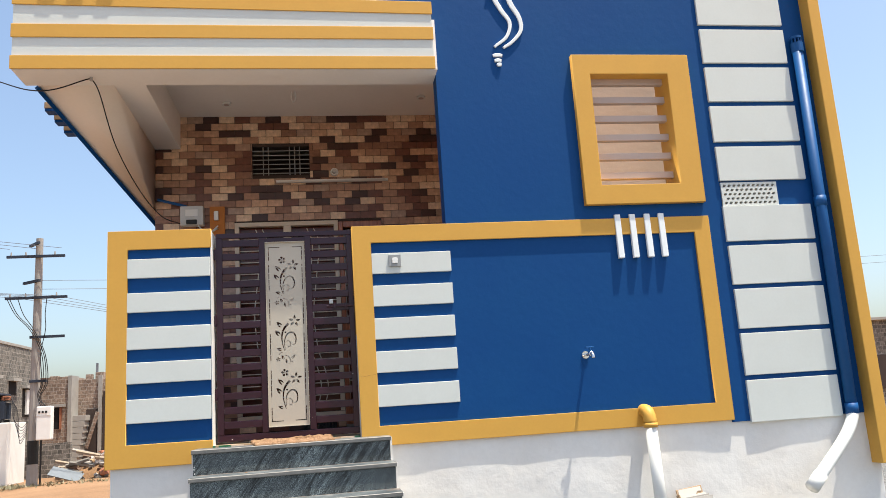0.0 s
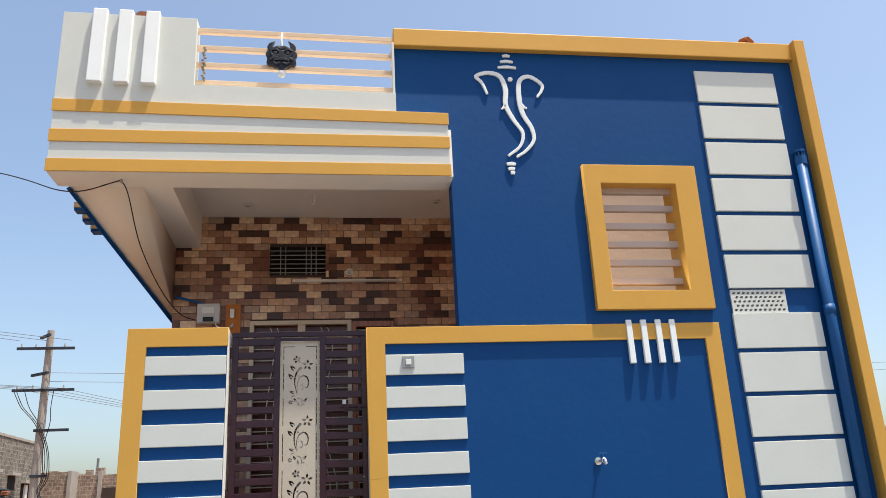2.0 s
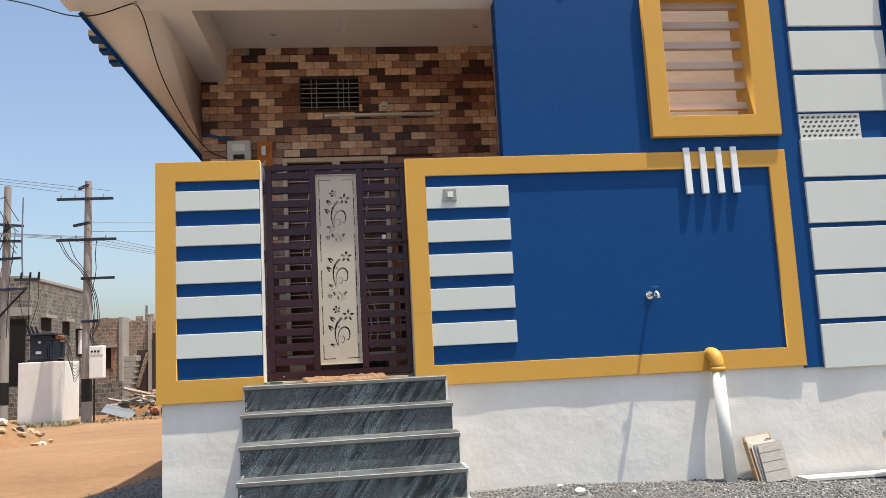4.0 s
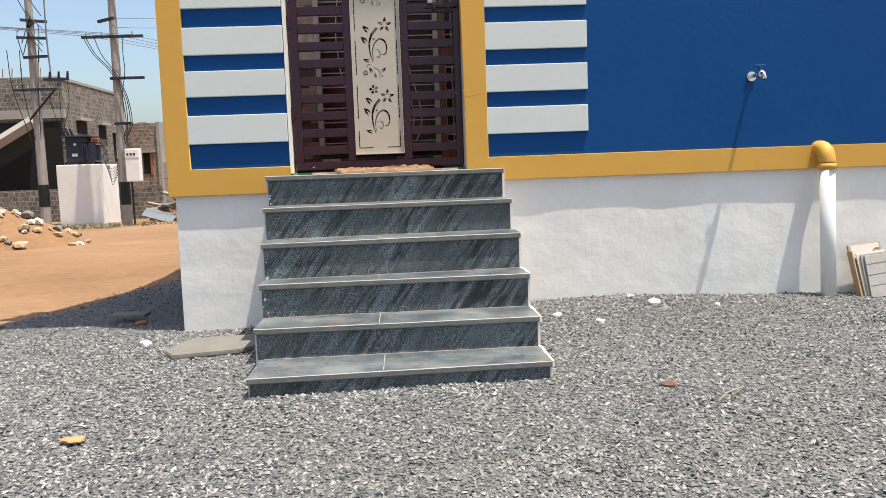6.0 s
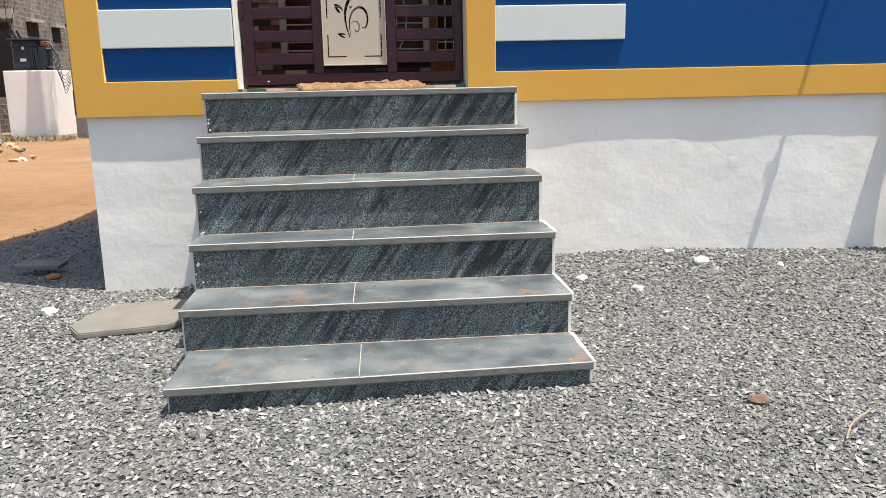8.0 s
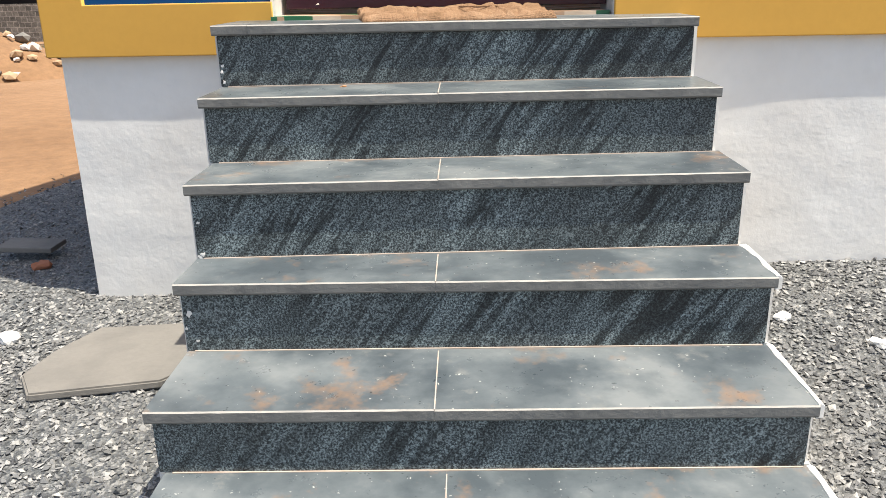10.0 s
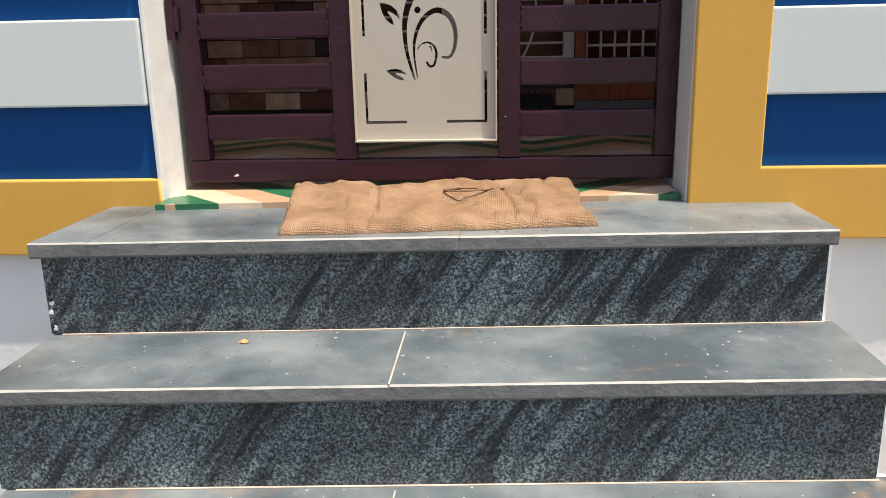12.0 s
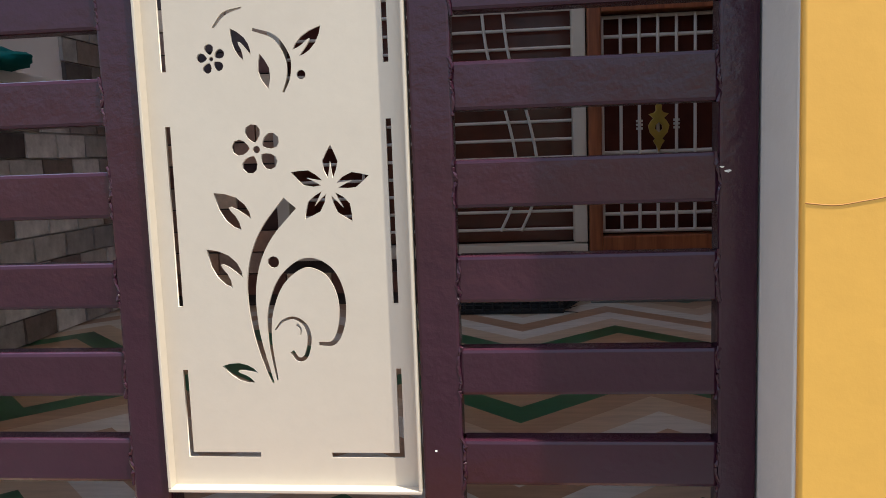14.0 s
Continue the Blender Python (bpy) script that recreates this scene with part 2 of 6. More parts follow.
def gravel_mat(name, island):
    m, nt, b = nodes_of(name)
    n2 = noise_tex(nt, 0.9, 4.0, 0.6)
    if island:
        src = nt.nodes.new("ShaderNodeNewGeometry").outputs["Random Per Island"]
        r = ramp(nt, src, [(0.0, (0.055, 0.056, 0.060)), (0.3, (0.130, 0.130, 0.131)), (0.8, (0.262, 0.256, 0.247)), (1.0, (0.40, 0.385, 0.36))])
    else:
        co = nt.nodes.new("ShaderNodeTexCoord")
        v = add(nt, "ShaderNodeTexVoronoi", Scale=80.0)
        nt.links.new(co.outputs["Object"], v.inputs["Vector"])
        r = ramp(nt, v.outputs["Color"], [(0.1, (0.06, 0.064, 0.068)), (0.45, (0.135, 0.139, 0.141)), (0.9, (0.27, 0.27, 0.262))])
        bump(nt, b, v.outputs["Distance"], 1.0, 0.02)
    r2 = ramp(nt, n2.outputs["Fac"], [(0.4, (0, 0, 0)), (0.75, (0.4, 0.4, 0.4))])
    col = mix(nt, r.outputs["Color"], (0.185, 0.165, 0.14), r2.outputs["Color"])
    nt.links.new(col, b.inputs["Base Color"])
    b.inputs["Roughness"].default_value = 0.75
    return m


def dirt_mat():
    m, nt, b = nodes_of("orange_dirt")
    n1 = noise_tex(nt, 0.35, 6.0, 0.6)
    n2 = noise_tex(nt, 9.0, 6.0, 0.7)
    r1 = ramp(nt, n1.outputs["Fac"], [(0.3, (0.20, 0.108, 0.050)), (0.55, (0.265, 0.150, 0.075)), (0.8, (0.33, 0.205, 0.115))])
    r2 = ramp(nt, n2.outputs["Fac"], [(0.3, (0.7, 0.68, 0.66)), (0.7, (1.12, 1.1, 1.08))])
    nt.links.new(mix(nt, r1.outputs["Color"], r2.outputs["Color"], 0.8, "MULTIPLY"), b.inputs["Base Color"])
    b.inputs["Roughness"].default_value = 0.95
    bump(nt, b, n2.outputs["Fac"], 0.8, 0.03)
    return m


def jute():
    m, nt, b = nodes_of("jute_sacking")
    co = nt.nodes.new("ShaderNodeTexCoord")
    waves = []
    for ax, sc in (("X", 70.0), ("Y", 70.0)):
        w = add(nt, "ShaderNodeTexWave", Scale=sc, Distortion=6.0, **{"Detail Scale": 3.0})
        w.bands_direction = ax
        nt.links.new(co.outputs["Object"], w.inputs["Vector"])
        waves.append(w)
    h = nt.nodes.new("ShaderNodeMath")
    h.operation = "ADD"
    nt.links.new(waves[0].outputs["Fac"], h.inputs[0])
    nt.links.new(waves[1].outputs["Fac"], h.inputs[1])
    n1 = noise_tex(nt, 9.0, 6.0, 0.7)
    r1 = ramp(nt, n1.outputs["Fac"], [(0.28, (0.22, 0.128, 0.070)), (0.5, (0.36, 0.215, 0.126)), (0.72, (0.47, 0.30, 0.185))])
    r2 = ramp(nt, h.outputs[0], [(0.2, (0.72, 0.70, 0.68)), (0.9, (1.05, 1.05, 1.05))])
    nt.links.new(mix(nt, r1.outputs["Color"], r2.outputs["Color"], 0.8, "MULTIPLY"), b.inputs["Base Color"])
    b.inputs["Roughness"].default_value = 0.95
    b.inputs["Specular IOR Level"].default_value = 0.1
    bump(nt, b, h.outputs[0], 0.7, 0.004)
    return m


def wood():
    m, nt, b = nodes_of("polished_red_wood")
    n1 = noise_tex(nt, 60.0, 5.0, 0.6, (1.0, 1.0, 14.0))
    r1 = ramp(nt, n1.outputs["Fac"], [(0.3, (0.20, 0.052, 0.018)), (0.7, (0.40, 0.125, 0.045))])
    nt.links.new(r1.outputs["Color"], b.inputs["Base Color"])
    b.inputs["Roughness"].default_value = 0.3
    bump(nt, b, n1.outputs["Fac"], 0.1, 0.003)
    return m


def chevron_tile():
    """Printed floor tile: zigzag bands in brown, white and green."""
    m, nt, b = nodes_of("printed_chevron_tile")

    def math_(op, a, c=None):
        n = nt.nodes.new("ShaderNodeMath")
        n.operation = op
        for i, v in enumerate((a, c)):
            if v is None:
                continue
            if hasattr(v, "is_linked"):
                nt.links.new(v, n.inputs[i])
            else:
                n.inputs[i].default_value = v
        return n.outputs[0]

    co = nt.nodes.new("ShaderNodeTexCoord")
    sp = nt.nodes.new("ShaderNodeSeparateXYZ")
    nt.links.new(co.outputs["Object"], sp.inputs[0])
    x = math_("SUBTRACT", sp.outputs["X"], 1.18)
    y = math_("ADD", sp.outputs["Y"], 0.55)
    fold = math_("PINGPONG", x, 0.3)
    band = math_("FLOOR", math_("DIVIDE", math_("SUBTRACT", y, fold), 0.11))
    turn = math_("DIVIDE", math_("ADD", math_("FLOORED_MODULO", band, 12.0), 0.5), 12.0)
    green, brown, white, tan = (0.022, 0.13, 0.055), (0.50, 0.31, 0.19), (0.78, 0.73, 0.66), (0.66, 0.50, 0.36)
    order = (green, brown, green, tan, brown, green, tan, white, brown, white, tan, brown)
    r = ramp(nt, turn, [(k / 12, c) for k, c in enumerate(order)], "CONSTANT")
    n1 = noise_tex(nt, 60.0, 5.0, 0.6, (6, 1, 1))
    rr = ramp(nt, n1.outputs["Fac"], [(0.3, (0.78, 0.76, 0.74)), (0.7, (1.1, 1.1, 1.1))])
    nt.links.new(mix(nt, r.outputs["Color"], rr.outputs["Color"], 0.8, "MULTIPLY"), b.inputs["Base Color"])
    b.inputs["Roughness"].default_value = 0.3
    return m


def masonry(name, mortar, tone_a, tone_b, scale, ratio=0.5):
    """Far masonry: courses far too small to tell apart singly."""
    m, nt, b = nodes_of(name)
    co = nt.nodes.new("ShaderNodeTexCoord")
    sp = nt.nodes.new("ShaderNodeSeparateXYZ")
    nt.links.new(co.outputs["Object"], sp.inputs[0])
    ad = nt.nodes.new("ShaderNodeMath")
    nt.links.new(sp.outputs["X"], ad.inputs[0])
    nt.links.new(sp.outputs["Y"], ad.inputs[1])
    cb = nt.nodes.new("ShaderNodeCombineXYZ")
    nt.links.new(ad.outputs[0], cb.inputs["X"])
    nt.links.new(sp.outputs["Z"], cb.inputs["Y"])
    uneven = noise_tex(nt, 2.6, 3.0, 0.6)
    off = nt.nodes.new("ShaderNodeVectorMath")
    off.operation = "MULTIPLY_ADD"
    off.inputs[1].default_value = (0.16, 0.11, 0.0)
    nt.links.new(uneven.outputs["Color"], off.inputs[0])
    nt.links.new(cb.outputs[0], off.inputs[2])
    br = add(nt, "ShaderNodeTexBrick", Scale=scale)
    br.inputs["Color1"].default_value = (*tone_a, 1)
    br.inputs["Color2"].default_value = (*tone_b, 1)
    br.inputs["Mortar"].default_value = (*mortar, 1)
    br.inputs["Mortar Size"].default_value = 0.03
    br.inputs["Row Height"].default_value = ratio * 0.5
    nt.links.new(off.outputs[0], br.inputs["Vector"])
    n1 = noise_tex(nt, 1.1, 6.0, 0.7)
    rr = ramp(nt, n1.outputs["Fac"], [(0.3, (0.6, 0.58, 0.56)), (0.7, (1.2, 1.18, 1.15))])
    n2 = noise_tex(nt, 9.0, 5.0, 0.75)
    rough = ramp(nt, n2.outputs["Fac"], [(0.36, (0.45, 0.44, 0.43)), (0.62, (1.35, 1.33, 1.30))])
    tone = mix(nt, br.outputs["Color"], rr.outputs["Color"], 0.8, "MULTIPLY")
    nt.links.new(mix(nt, tone, rough.outputs["Color"], 0.7, "MULTIPLY"), b.inputs["Base Color"])
    b.inputs["Roughness"].default_value = 0.95
    bump(nt, b, br.outputs["Fac"], 0.5, 0.03)
    return m


def leaf_mat():
    m, nt, b = nodes_of("dusty_weed_leaf")
    n1 = noise_tex(nt, 12.0, 3.0)
    r = ramp(nt, n1.outputs["Fac"], [(0.3, (0.11, 0.11, 0.055)), (0.7, (0.25, 0.21, 0.13))])
    nt.links.new(r.outputs["Color"], b.inputs["Base Color"])
    b.inputs["Roughness"].default_value = 0.7
    return m


M_SLATEFACE = paint("sawn_slate_edge", (0.175, 0.172, 0.162), (0.10, 0.098, 0.094), 0.6, 0.7, 9.0, 120, 0.4)
# pale arris: wear and the sunlit edge line painted in one colour
M_ARRIS = paint("worn_sunlit_arris", (0.36, 0.335, 0.30), (0.22, 0.21, 0.20), 0.6, 0.9, 14.0, 90, 0.3)
M_GRANITE, M_SLATE, M_JUTE, M_WOOD, M_CHEVRON = granite(), slate(), jute(), wood(), chevron_tile()
M_CLAD, M_CLADREST = cladding("stone_cladding", False), cladding("stone_cladding_rest", True)
M_CLADSIDE = cladding("stone_cladding_grey", True, SIDE_TONES)
M_CLADSIDEPIECE = cladding("stone_cladding_grey_piece", False, SIDE_TONES)
M_GRAVEL, M_STONES, M_DIRT = gravel_mat("gravel_bed", False), gravel_mat("gravel_chips", True), dirt_mat()
M_BLOCK = masonry("grey_block_masonry", (0.29, 0.265, 0.24), (0.10, 0.095, 0.085), (0.20, 0.185, 0.165), 2.5, 0.85)
M_BRICKFAR = masonry("brown_brick_masonry", (0.36, 0.31, 0.27), (0.22, 0.155, 0.12), (0.32, 0.245, 0.195), 2.0, 0.7)
M_LEAF = leaf_mat()


# ---------------------------------------------------------------- mesh helpers
def bx(bm, x0, x1, y0, y1, z0, z1, bev=0.0, m=None):
    mat = Matrix.Translation(((x0 + x1) / 2, (y0 + y1) / 2, (z0 + z1) / 2)) @ Matrix.Diagonal((abs(x1 - x0), abs(y1 - y0), abs(z1 - z0), 1))
    if m is not None:
        mat = m @ mat
    vs = bmesh.ops.create_cube(bm, size=1.0, matrix=mat)["verts"]
    if bev:
        es = list({e for v in vs for e in v.link_edges})
        bmesh.ops.bevel(bm, geom=es, offset=bev, segments=2, affect="EDGES", profile=0.6)
    return bm


def box(*a, **k):
    return bx(bmesh.new(), *a, **k)


def rod(bm, p, q, r, r2=None, seg=12, caps=True):
    p, q = Vector(p), Vector(q)
    d = q - p
    m = Matrix.Translation((p + q) / 2) @ d.to_track_quat("Z", "Y").to_matrix().to_4x4()
    bmesh.ops.create_cone(bm, cap_ends=caps, segments=seg, radius1=r, radius2=r if r2 is None else r2, depth=d.length, matrix=m)
    return bm


def smooth_line(pts, steps=8):
    """Catmull-Rom line through the points."""
    P = [Vector(p) for p in pts]
    P = [P[0] * 2 - P[1]] + P + [P[-1] * 2 - P[-2]]
    out = []
    for i in range(1, len(P) - 2):
        a, b, c, d = P[i - 1:i + 3]
        for s in range(steps):
            t = s / steps
            out.append(0.5 * (2 * b + (c - a) * t + (2 * a - 5 * b + 4 * c - d) * t * t + (3 * b - a - 3 * c + d) * t ** 3))
    return out + [P[-2]]


def tube(bm, pts, r, seg=8, steps=6):
    line = smooth_line(pts, steps)
    rings = []
    up = Vector((0.03, 0.05, 1))
    for i, p in enumerate(line):
        d = (line[min(i + 1, len(line) - 1)] - line[max(i - 1, 0)]).normalized()
        s = d.cross(up)
        s = s.normalized() if s.length > 1e-4 else Vector((1, 0, 0))
        u = s.cross(d).normalized()
        rings.append([bm.verts.new(p + (s * math.cos(a) + u * math.sin(a)) * r) for a in (2 * math.pi * k / seg for k in range(seg))])
    for a, b in zip(rings, rings[1:]):
        for k in range(seg):
            bm.faces.new((a[k], a[(k + 1) % seg], b[(k + 1) % seg], b[k]))
    bm.faces.new(rings[0][::-1])
    bm.faces.new(rings[-1])
    return bm


def mesh_of(name, bm, mat, soft=False):
    bmesh.ops.recalc_face_normals(bm, faces=bm.faces)
    me = bpy.data.meshes.new(name)
    bm.to_mesh(me)
    bm.free()
    me.materials.append(mat)
    if soft:
        for f in me.polygons:
            f.use_smooth = True
    return me


def part(name, bm, material, parent, label="", soft=False):
    me = bm if isinstance(bm, bpy.types.Mesh) else mesh_of(name, bm, material, soft)
    ob = new(name, me)
    ob.parent = parent
    if parent.parent is None:
        ob.matrix_parent_inverse = parent.matrix_basis.inverted()
    if label:
        tagged(ob, label)
    return ob


def thing(name, at, label, category, group="", kind=""):
    ob = new(name)
    ob.empty_display_size = 0.1
    ob.matrix_basis = Matrix.Translation(at)
    return tagged(ob, label, category, group, kind)


def solo(name, bm, material, label, category, group="", kind="", soft=False):
    return tagged(new(name, bm if isinstance(bm, bpy.types.Mesh) else mesh_of(name, bm, material, soft)), label, category, group, kind)


def structure(name, bm, material, label, category):
    return solo(name, bm, material, label, category, kind="structure")


def holed(bm, x0, x1, z0, z1, y0, y1, holes):
    """A wall in the xz plane with rectangular openings (x0, x1, z0, z1)."""
    xs = sorted({x0, x1, *[v for h in holes for v in h[:2] if x0 < v < x1]})
    for a, b in zip(xs, xs[1:]):
        cut = sorted((max(h[2], z0), min(h[3], z1)) for h in holes if h[0] <= a + 1e-6 and h[1] >= b - 1e-6)
        z = z0
        for c, d in cut:
            if c > z + 1e-6:
                bx(bm, a, b, y0, y1, z, c)
            z = max(z, d)
        if z < z1 - 1e-6:
            bx(bm, a, b, y0, y1, z, z1)
    bmesh.ops.remove_doubles(bm, verts=bm.verts, dist=1e-5)
    return bm


def flat_shape(name, outers, holes, thick, m, material, bevel=0.0):
    """A plate cut from outlines in its own xy plane, with real holes, posed by m."""
    cu = bpy.data.curves.new(name, "CURVE")
    cu.dimensions, cu.fill_mode, cu.extrude, cu.bevel_depth = "2D", "BOTH", thick / 2, bevel
    for pts in [*outers, *holes]:
        s = cu.splines.new("POLY")
        s.points.add(len(pts) - 1)
        for pt, p in zip(s.points, pts):
            pt.co = (p[0], p[1], 0, 1)
        s.use_cyclic_u = True
    ob = new(name, cu)
    bpy.context.view_layer.update()
    me = bpy.data.meshes.new_from_object(ob.evaluated_get(bpy.context.evaluated_depsgraph_get()))
    bpy.data.objects.remove(ob)
    bpy.data.curves.remove(cu)
    me.transform(m)
    me.materials.clear()
    me.materials.append(material)
    return me


UPRIGHT = Matrix.Rotation(radians(90), 4, "X")


def stroke(pts, w0, w1, wm=None):
    """The outline of a brush stroke along a smooth line."""
    line = smooth_line([(*p, 0) for p in pts], 6)
    n = len(line) - 1
    wm = (w0 + w1) / 2 if wm is None else wm
    left, right = [], []
    for i, p in enumerate(line):
        d = (line[min(i + 1, n)] - line[max(i - 1, 0)]).normalized()
        t = i / n
        w = (w0 * (1 - 2 * t) + wm * 2 * t if t < 0.5 else wm * (2 - 2 * t) + w1 * (2 * t - 1)) / 2
        left.append((p.x - d.y * w, p.y + d.x * w))
        right.append((p.x + d.y * w, p.y - d.x * w))
    return left + right[::-1]


def petal(a, b, wide):
    a, b = Vector(a), Vector(b)
    d = b - a
    s = Vector((-d.y, d.x)).normalized() * wide
    prof = ((0, 0), (0.2, 0.55), (0.45, 1.0), (0.7, 0.8), (0.9, 0.3), (1, 0), (0.9, -0.3), (0.7, -0.8), (0.45, -1.0), (0.2, -0.55))
    return [tuple(a + d * t + s * w) for t, w in prof]


def notched_leaf(a, b, wide):
    """A leaf whose vein is left standing from the tail."""
    a, b = Vector(a), Vector(b)
    d = b - a
    s = Vector((-d.y, d.x)).normalized() * wide
    prof = ((0, 0), (0.2, 0.55), (0.45, 0.95), (0.7, 1.0), (0.9, 0.8), (1.02, 0.5), (0.85, 0.42), (0.65, 0.30), (0.5, 0.12), (0.47, -0.05), (0.55, -0.15), (0.72, -0.2), (0.88, -0.38), (1.02, -0.7), (0.85, -0.95), (0.6, -1.0), (0.35, -0.75), (0.15, -0.35))
    return [tuple(a + d * t + s * w) for t, w in prof]


def slit_petal(a, b, wide):
    """A pointed petal slit from its inner end."""
    a, b = Vector(a), Vector(b)
    d = b - a
    s = Vector((-d.y, d.x)).normalized() * wide
    prof = ((0, 0), (0.22, 0.5), (0.48, 1.0), (0.75, 0.8), (1.0, 0.42), (0.78, 0.22), (0.5, 0.0), (0.72, -0.06), (1.0, -0.22), (0.78, -0.75), (0.48, -1.0), (0.22, -0.5))
    return [tuple(a + d * t + s * w) for t, w in prof]


def disc(c, r, n=12):
    return [(c[0] + r * math.cos(2 * math.pi * k / n), c[1] + r * math.sin(2 * math.pi * k / n)) for k in range(n)]


def rect(x0, x1, y0, y1):
    return [(x0, y0), (x1, y0), (x1, y1), (x0, y1)]


def lump(size, seed, sub=2, flat=0.7, rough=0.25):
    rnd = random.Random(seed)
    bm = bmesh.new()
    bmesh.ops.create_icosphere(bm, subdivisions=sub, radius=size)
    off = Vector((rnd.uniform(0, 90), rnd.uniform(0, 90), rnd.uniform(0, 90)))
    for v in bm.verts:
        k = 1 + rough * 2 * noise.noise(v.co / size * 0.9 + off) + rough * 0.6 * noise.noise(v.co / size * 2.6 + off)
        v.co = Vector((v.co.x * k, v.co.y * k * 0.85, v.co.z * k * flat))
    return bm


def sstep(a, b, v):
    t = min(1.0, max(0.0, (v - a) / (b - a)))
    return t * t * (3 - 2 * t)


def far_z(x, y):
    return -0.30 * sstep(4.0, 18.0, y) - 0.035


def yard_z(x, y):
    rise = 0.13 * math.exp(-((x - 2.3) / 1.6) ** 2) * sstep(-1.2, 0.0, y)
    return rise + 0.05 * sstep(2.0, 4.5, x) * sstep(-1.5, 0, y) + 0.012 * noise.noise(Vector((x * 1.3, y * 1.3, 0.3)))


# ---------------------------------------------------------------- ground
def sheet(xs, ys, fz):
    bm = bmesh.new()
    rows = [[bm.verts.new((x, y, fz(x, y))) for x in xs] for y in ys]
    for a, b in zip(rows, rows[1:]):
        for k in range(len(xs) - 1):
            bm.faces.new((a[k], a[k + 1], b[k + 1], b[k]))
    return bm


span = [-900, -300, -120, -60, -40, -30, *range(-24, 25), 30, 40, 60, 120, 300, 900]
structure("ground", sheet(span, span, lambda x, y: far_z(x, y) + (0.05 * noise.noise(Vector((x * 0.31, y * 0.31, 0))) if y > 4 else -0.03)),
          M_DIRT, "bare orange dirt ground of a building site", "ground")


def yard_edge(y):
    """The left edge of the gravel."""
    e = -1.35 - 0.85 * min(1.0, max(0.0, (3.6 - y) / 3.0)) if y > 0.6 else -2.2 - 9.0 * sstep(0.6, -2.4, y)
    return e + 0.10 * noise.noise(Vector((y * 2.1, 0.4, 7.7)))


def yard():
    bm = bmesh.new()
    ys = [-16, -12, -9] + [-7 + 0.12 * k for k in range(0, 93)] + [4.6, 5.4]
    rows = []
    for y in ys:
        x0 = yard_edge(y)
        rows.append([bm.verts.new((x, y, yard_z(x, y) - (0.05 if k == 0 else 0.0))) for k, x in
                     enumerate(x0 + (14 - x0) * (j / 120) ** 1.15 for j in range(121))])
    for a, b in zip(rows, rows[1:]):
        for k in range(120):
            bm.faces.new((a[k], a[k + 1], b[k + 1], b[k]))
    return bm


tagged(structure("gravel_yard", yard(), M_GRAVEL, "yard of crushed grey stone before the house", "gravel"))


def chips(count):
    rs = np.random.RandomState(3)
    x = rs.uniform(-3.2, 5.4, int(count * 1.7))
    y = np.where(rs.uniform(0, 1, len(x)) < 0.88, rs.uniform(-5.1, 0.1, len(x)), rs.uniform(0.1, 3.4, len(x)))
    keep = np.array([(a > yard_edge(b) + 0.05 * 1.0 - 0.25 * rs.uniform() ** 3) and not (a > -0.55 and b > 0.03) and not (0.2 < a < 1.72 and b > -1.72) for a, b in zip(x, y)])
    x, y = x[keep][:count], y[keep][:count]
    n = len(x)
    z = np.array([yard_z(a, b) for a, b in zip(x, y)])
    base = np.array([(1, 0, 0), (-1, 0, 0), (0, 1, 0), (0, -1, 0), (0, 0, 1), (0, 0, -1)], float)
    size = 0.0062 + 0.0072 * rs.uniform(0, 1, n) ** 2.0
    v = base[None] * (1 + rs.uniform(-0.35, 0.35, (n, 6, 1)))
    v = v + rs.uniform(-0.28, 0.28, (n, 6, 3))
    v = v * np.stack([np.ones(n) * 1.25, rs.uniform(0.55, 1.0, n), rs.uniform(0.35, 0.75, n)], 1)[:, None, :]
    a, t = rs.uniform(0, 6.283, n), rs.normal(0, 0.45, n)
    ca, sa, ct, st = np.cos(a), np.sin(a), np.cos(t), np.sin(t)
    v = np.stack([v[..., 0] * ct[:, None] - v[..., 2] * st[:, None], v[..., 1], v[..., 0] * st[:, None] + v[..., 2] * ct[:, None]], -1)
    v = np.stack([v[..., 0] * ca[:, None] - v[..., 1] * sa[:, None], v[..., 0] * sa[:, None] + v[..., 1] * ca[:, None], v[..., 2]], -1)
    v = v * size[:, None, None] + np.stack([x, y, z + size * 0.35], 1)[:, None, :]
    faces = np.array([(0, 2, 4), (2, 1, 4), (1, 3, 4), (3, 0, 4), (2, 0, 5), (1, 2, 5), (3, 1, 5), (0, 3, 5)])
    f = (faces[None] + 6 * np.arange(n)[:, None, None]).reshape(-1, 3)
    me = bpy.data.meshes.new("gravel_chips")
    me.from_pydata(v.reshape(-1, 3).tolist(), [], f.tolist())
    me.materials.append(M_STONES)
    return me


tagged(new("gravel", chips(150000)), "loose crushed grey stone chips", "gravel", kind="stuff")

# ---------------------------------------------------------------- house walls
BLUE_Y, BACK = 0.025, 0.22
WIN = (3.82, 4.85, 3.22, 4.58)
JALI = (5.165, 5.77, 3.085, 3.33)
front = bmesh.new()
holed(front, 1.50, 4.98, 1.05, 3.0, BLUE_Y, BACK, [])
holed(front, 4.98, 6.36, 1.0, 3.0, BLUE_Y, BACK, [])
holed(front, 2.37, 6.36, 3.0, 4.48, BLUE_Y, BACK, [WIN, JALI])
holed(front, 2.37, 6.36, 4.48, 5.16, BLUE_Y, BACK, [])
holed(front, 1.82, 6.36, 5.16, 6.0, BLUE_Y, BACK, [])
wall_front = structure("wall_front", front, M_BLUE, "blue painted plaster front wall of the house", "wall")
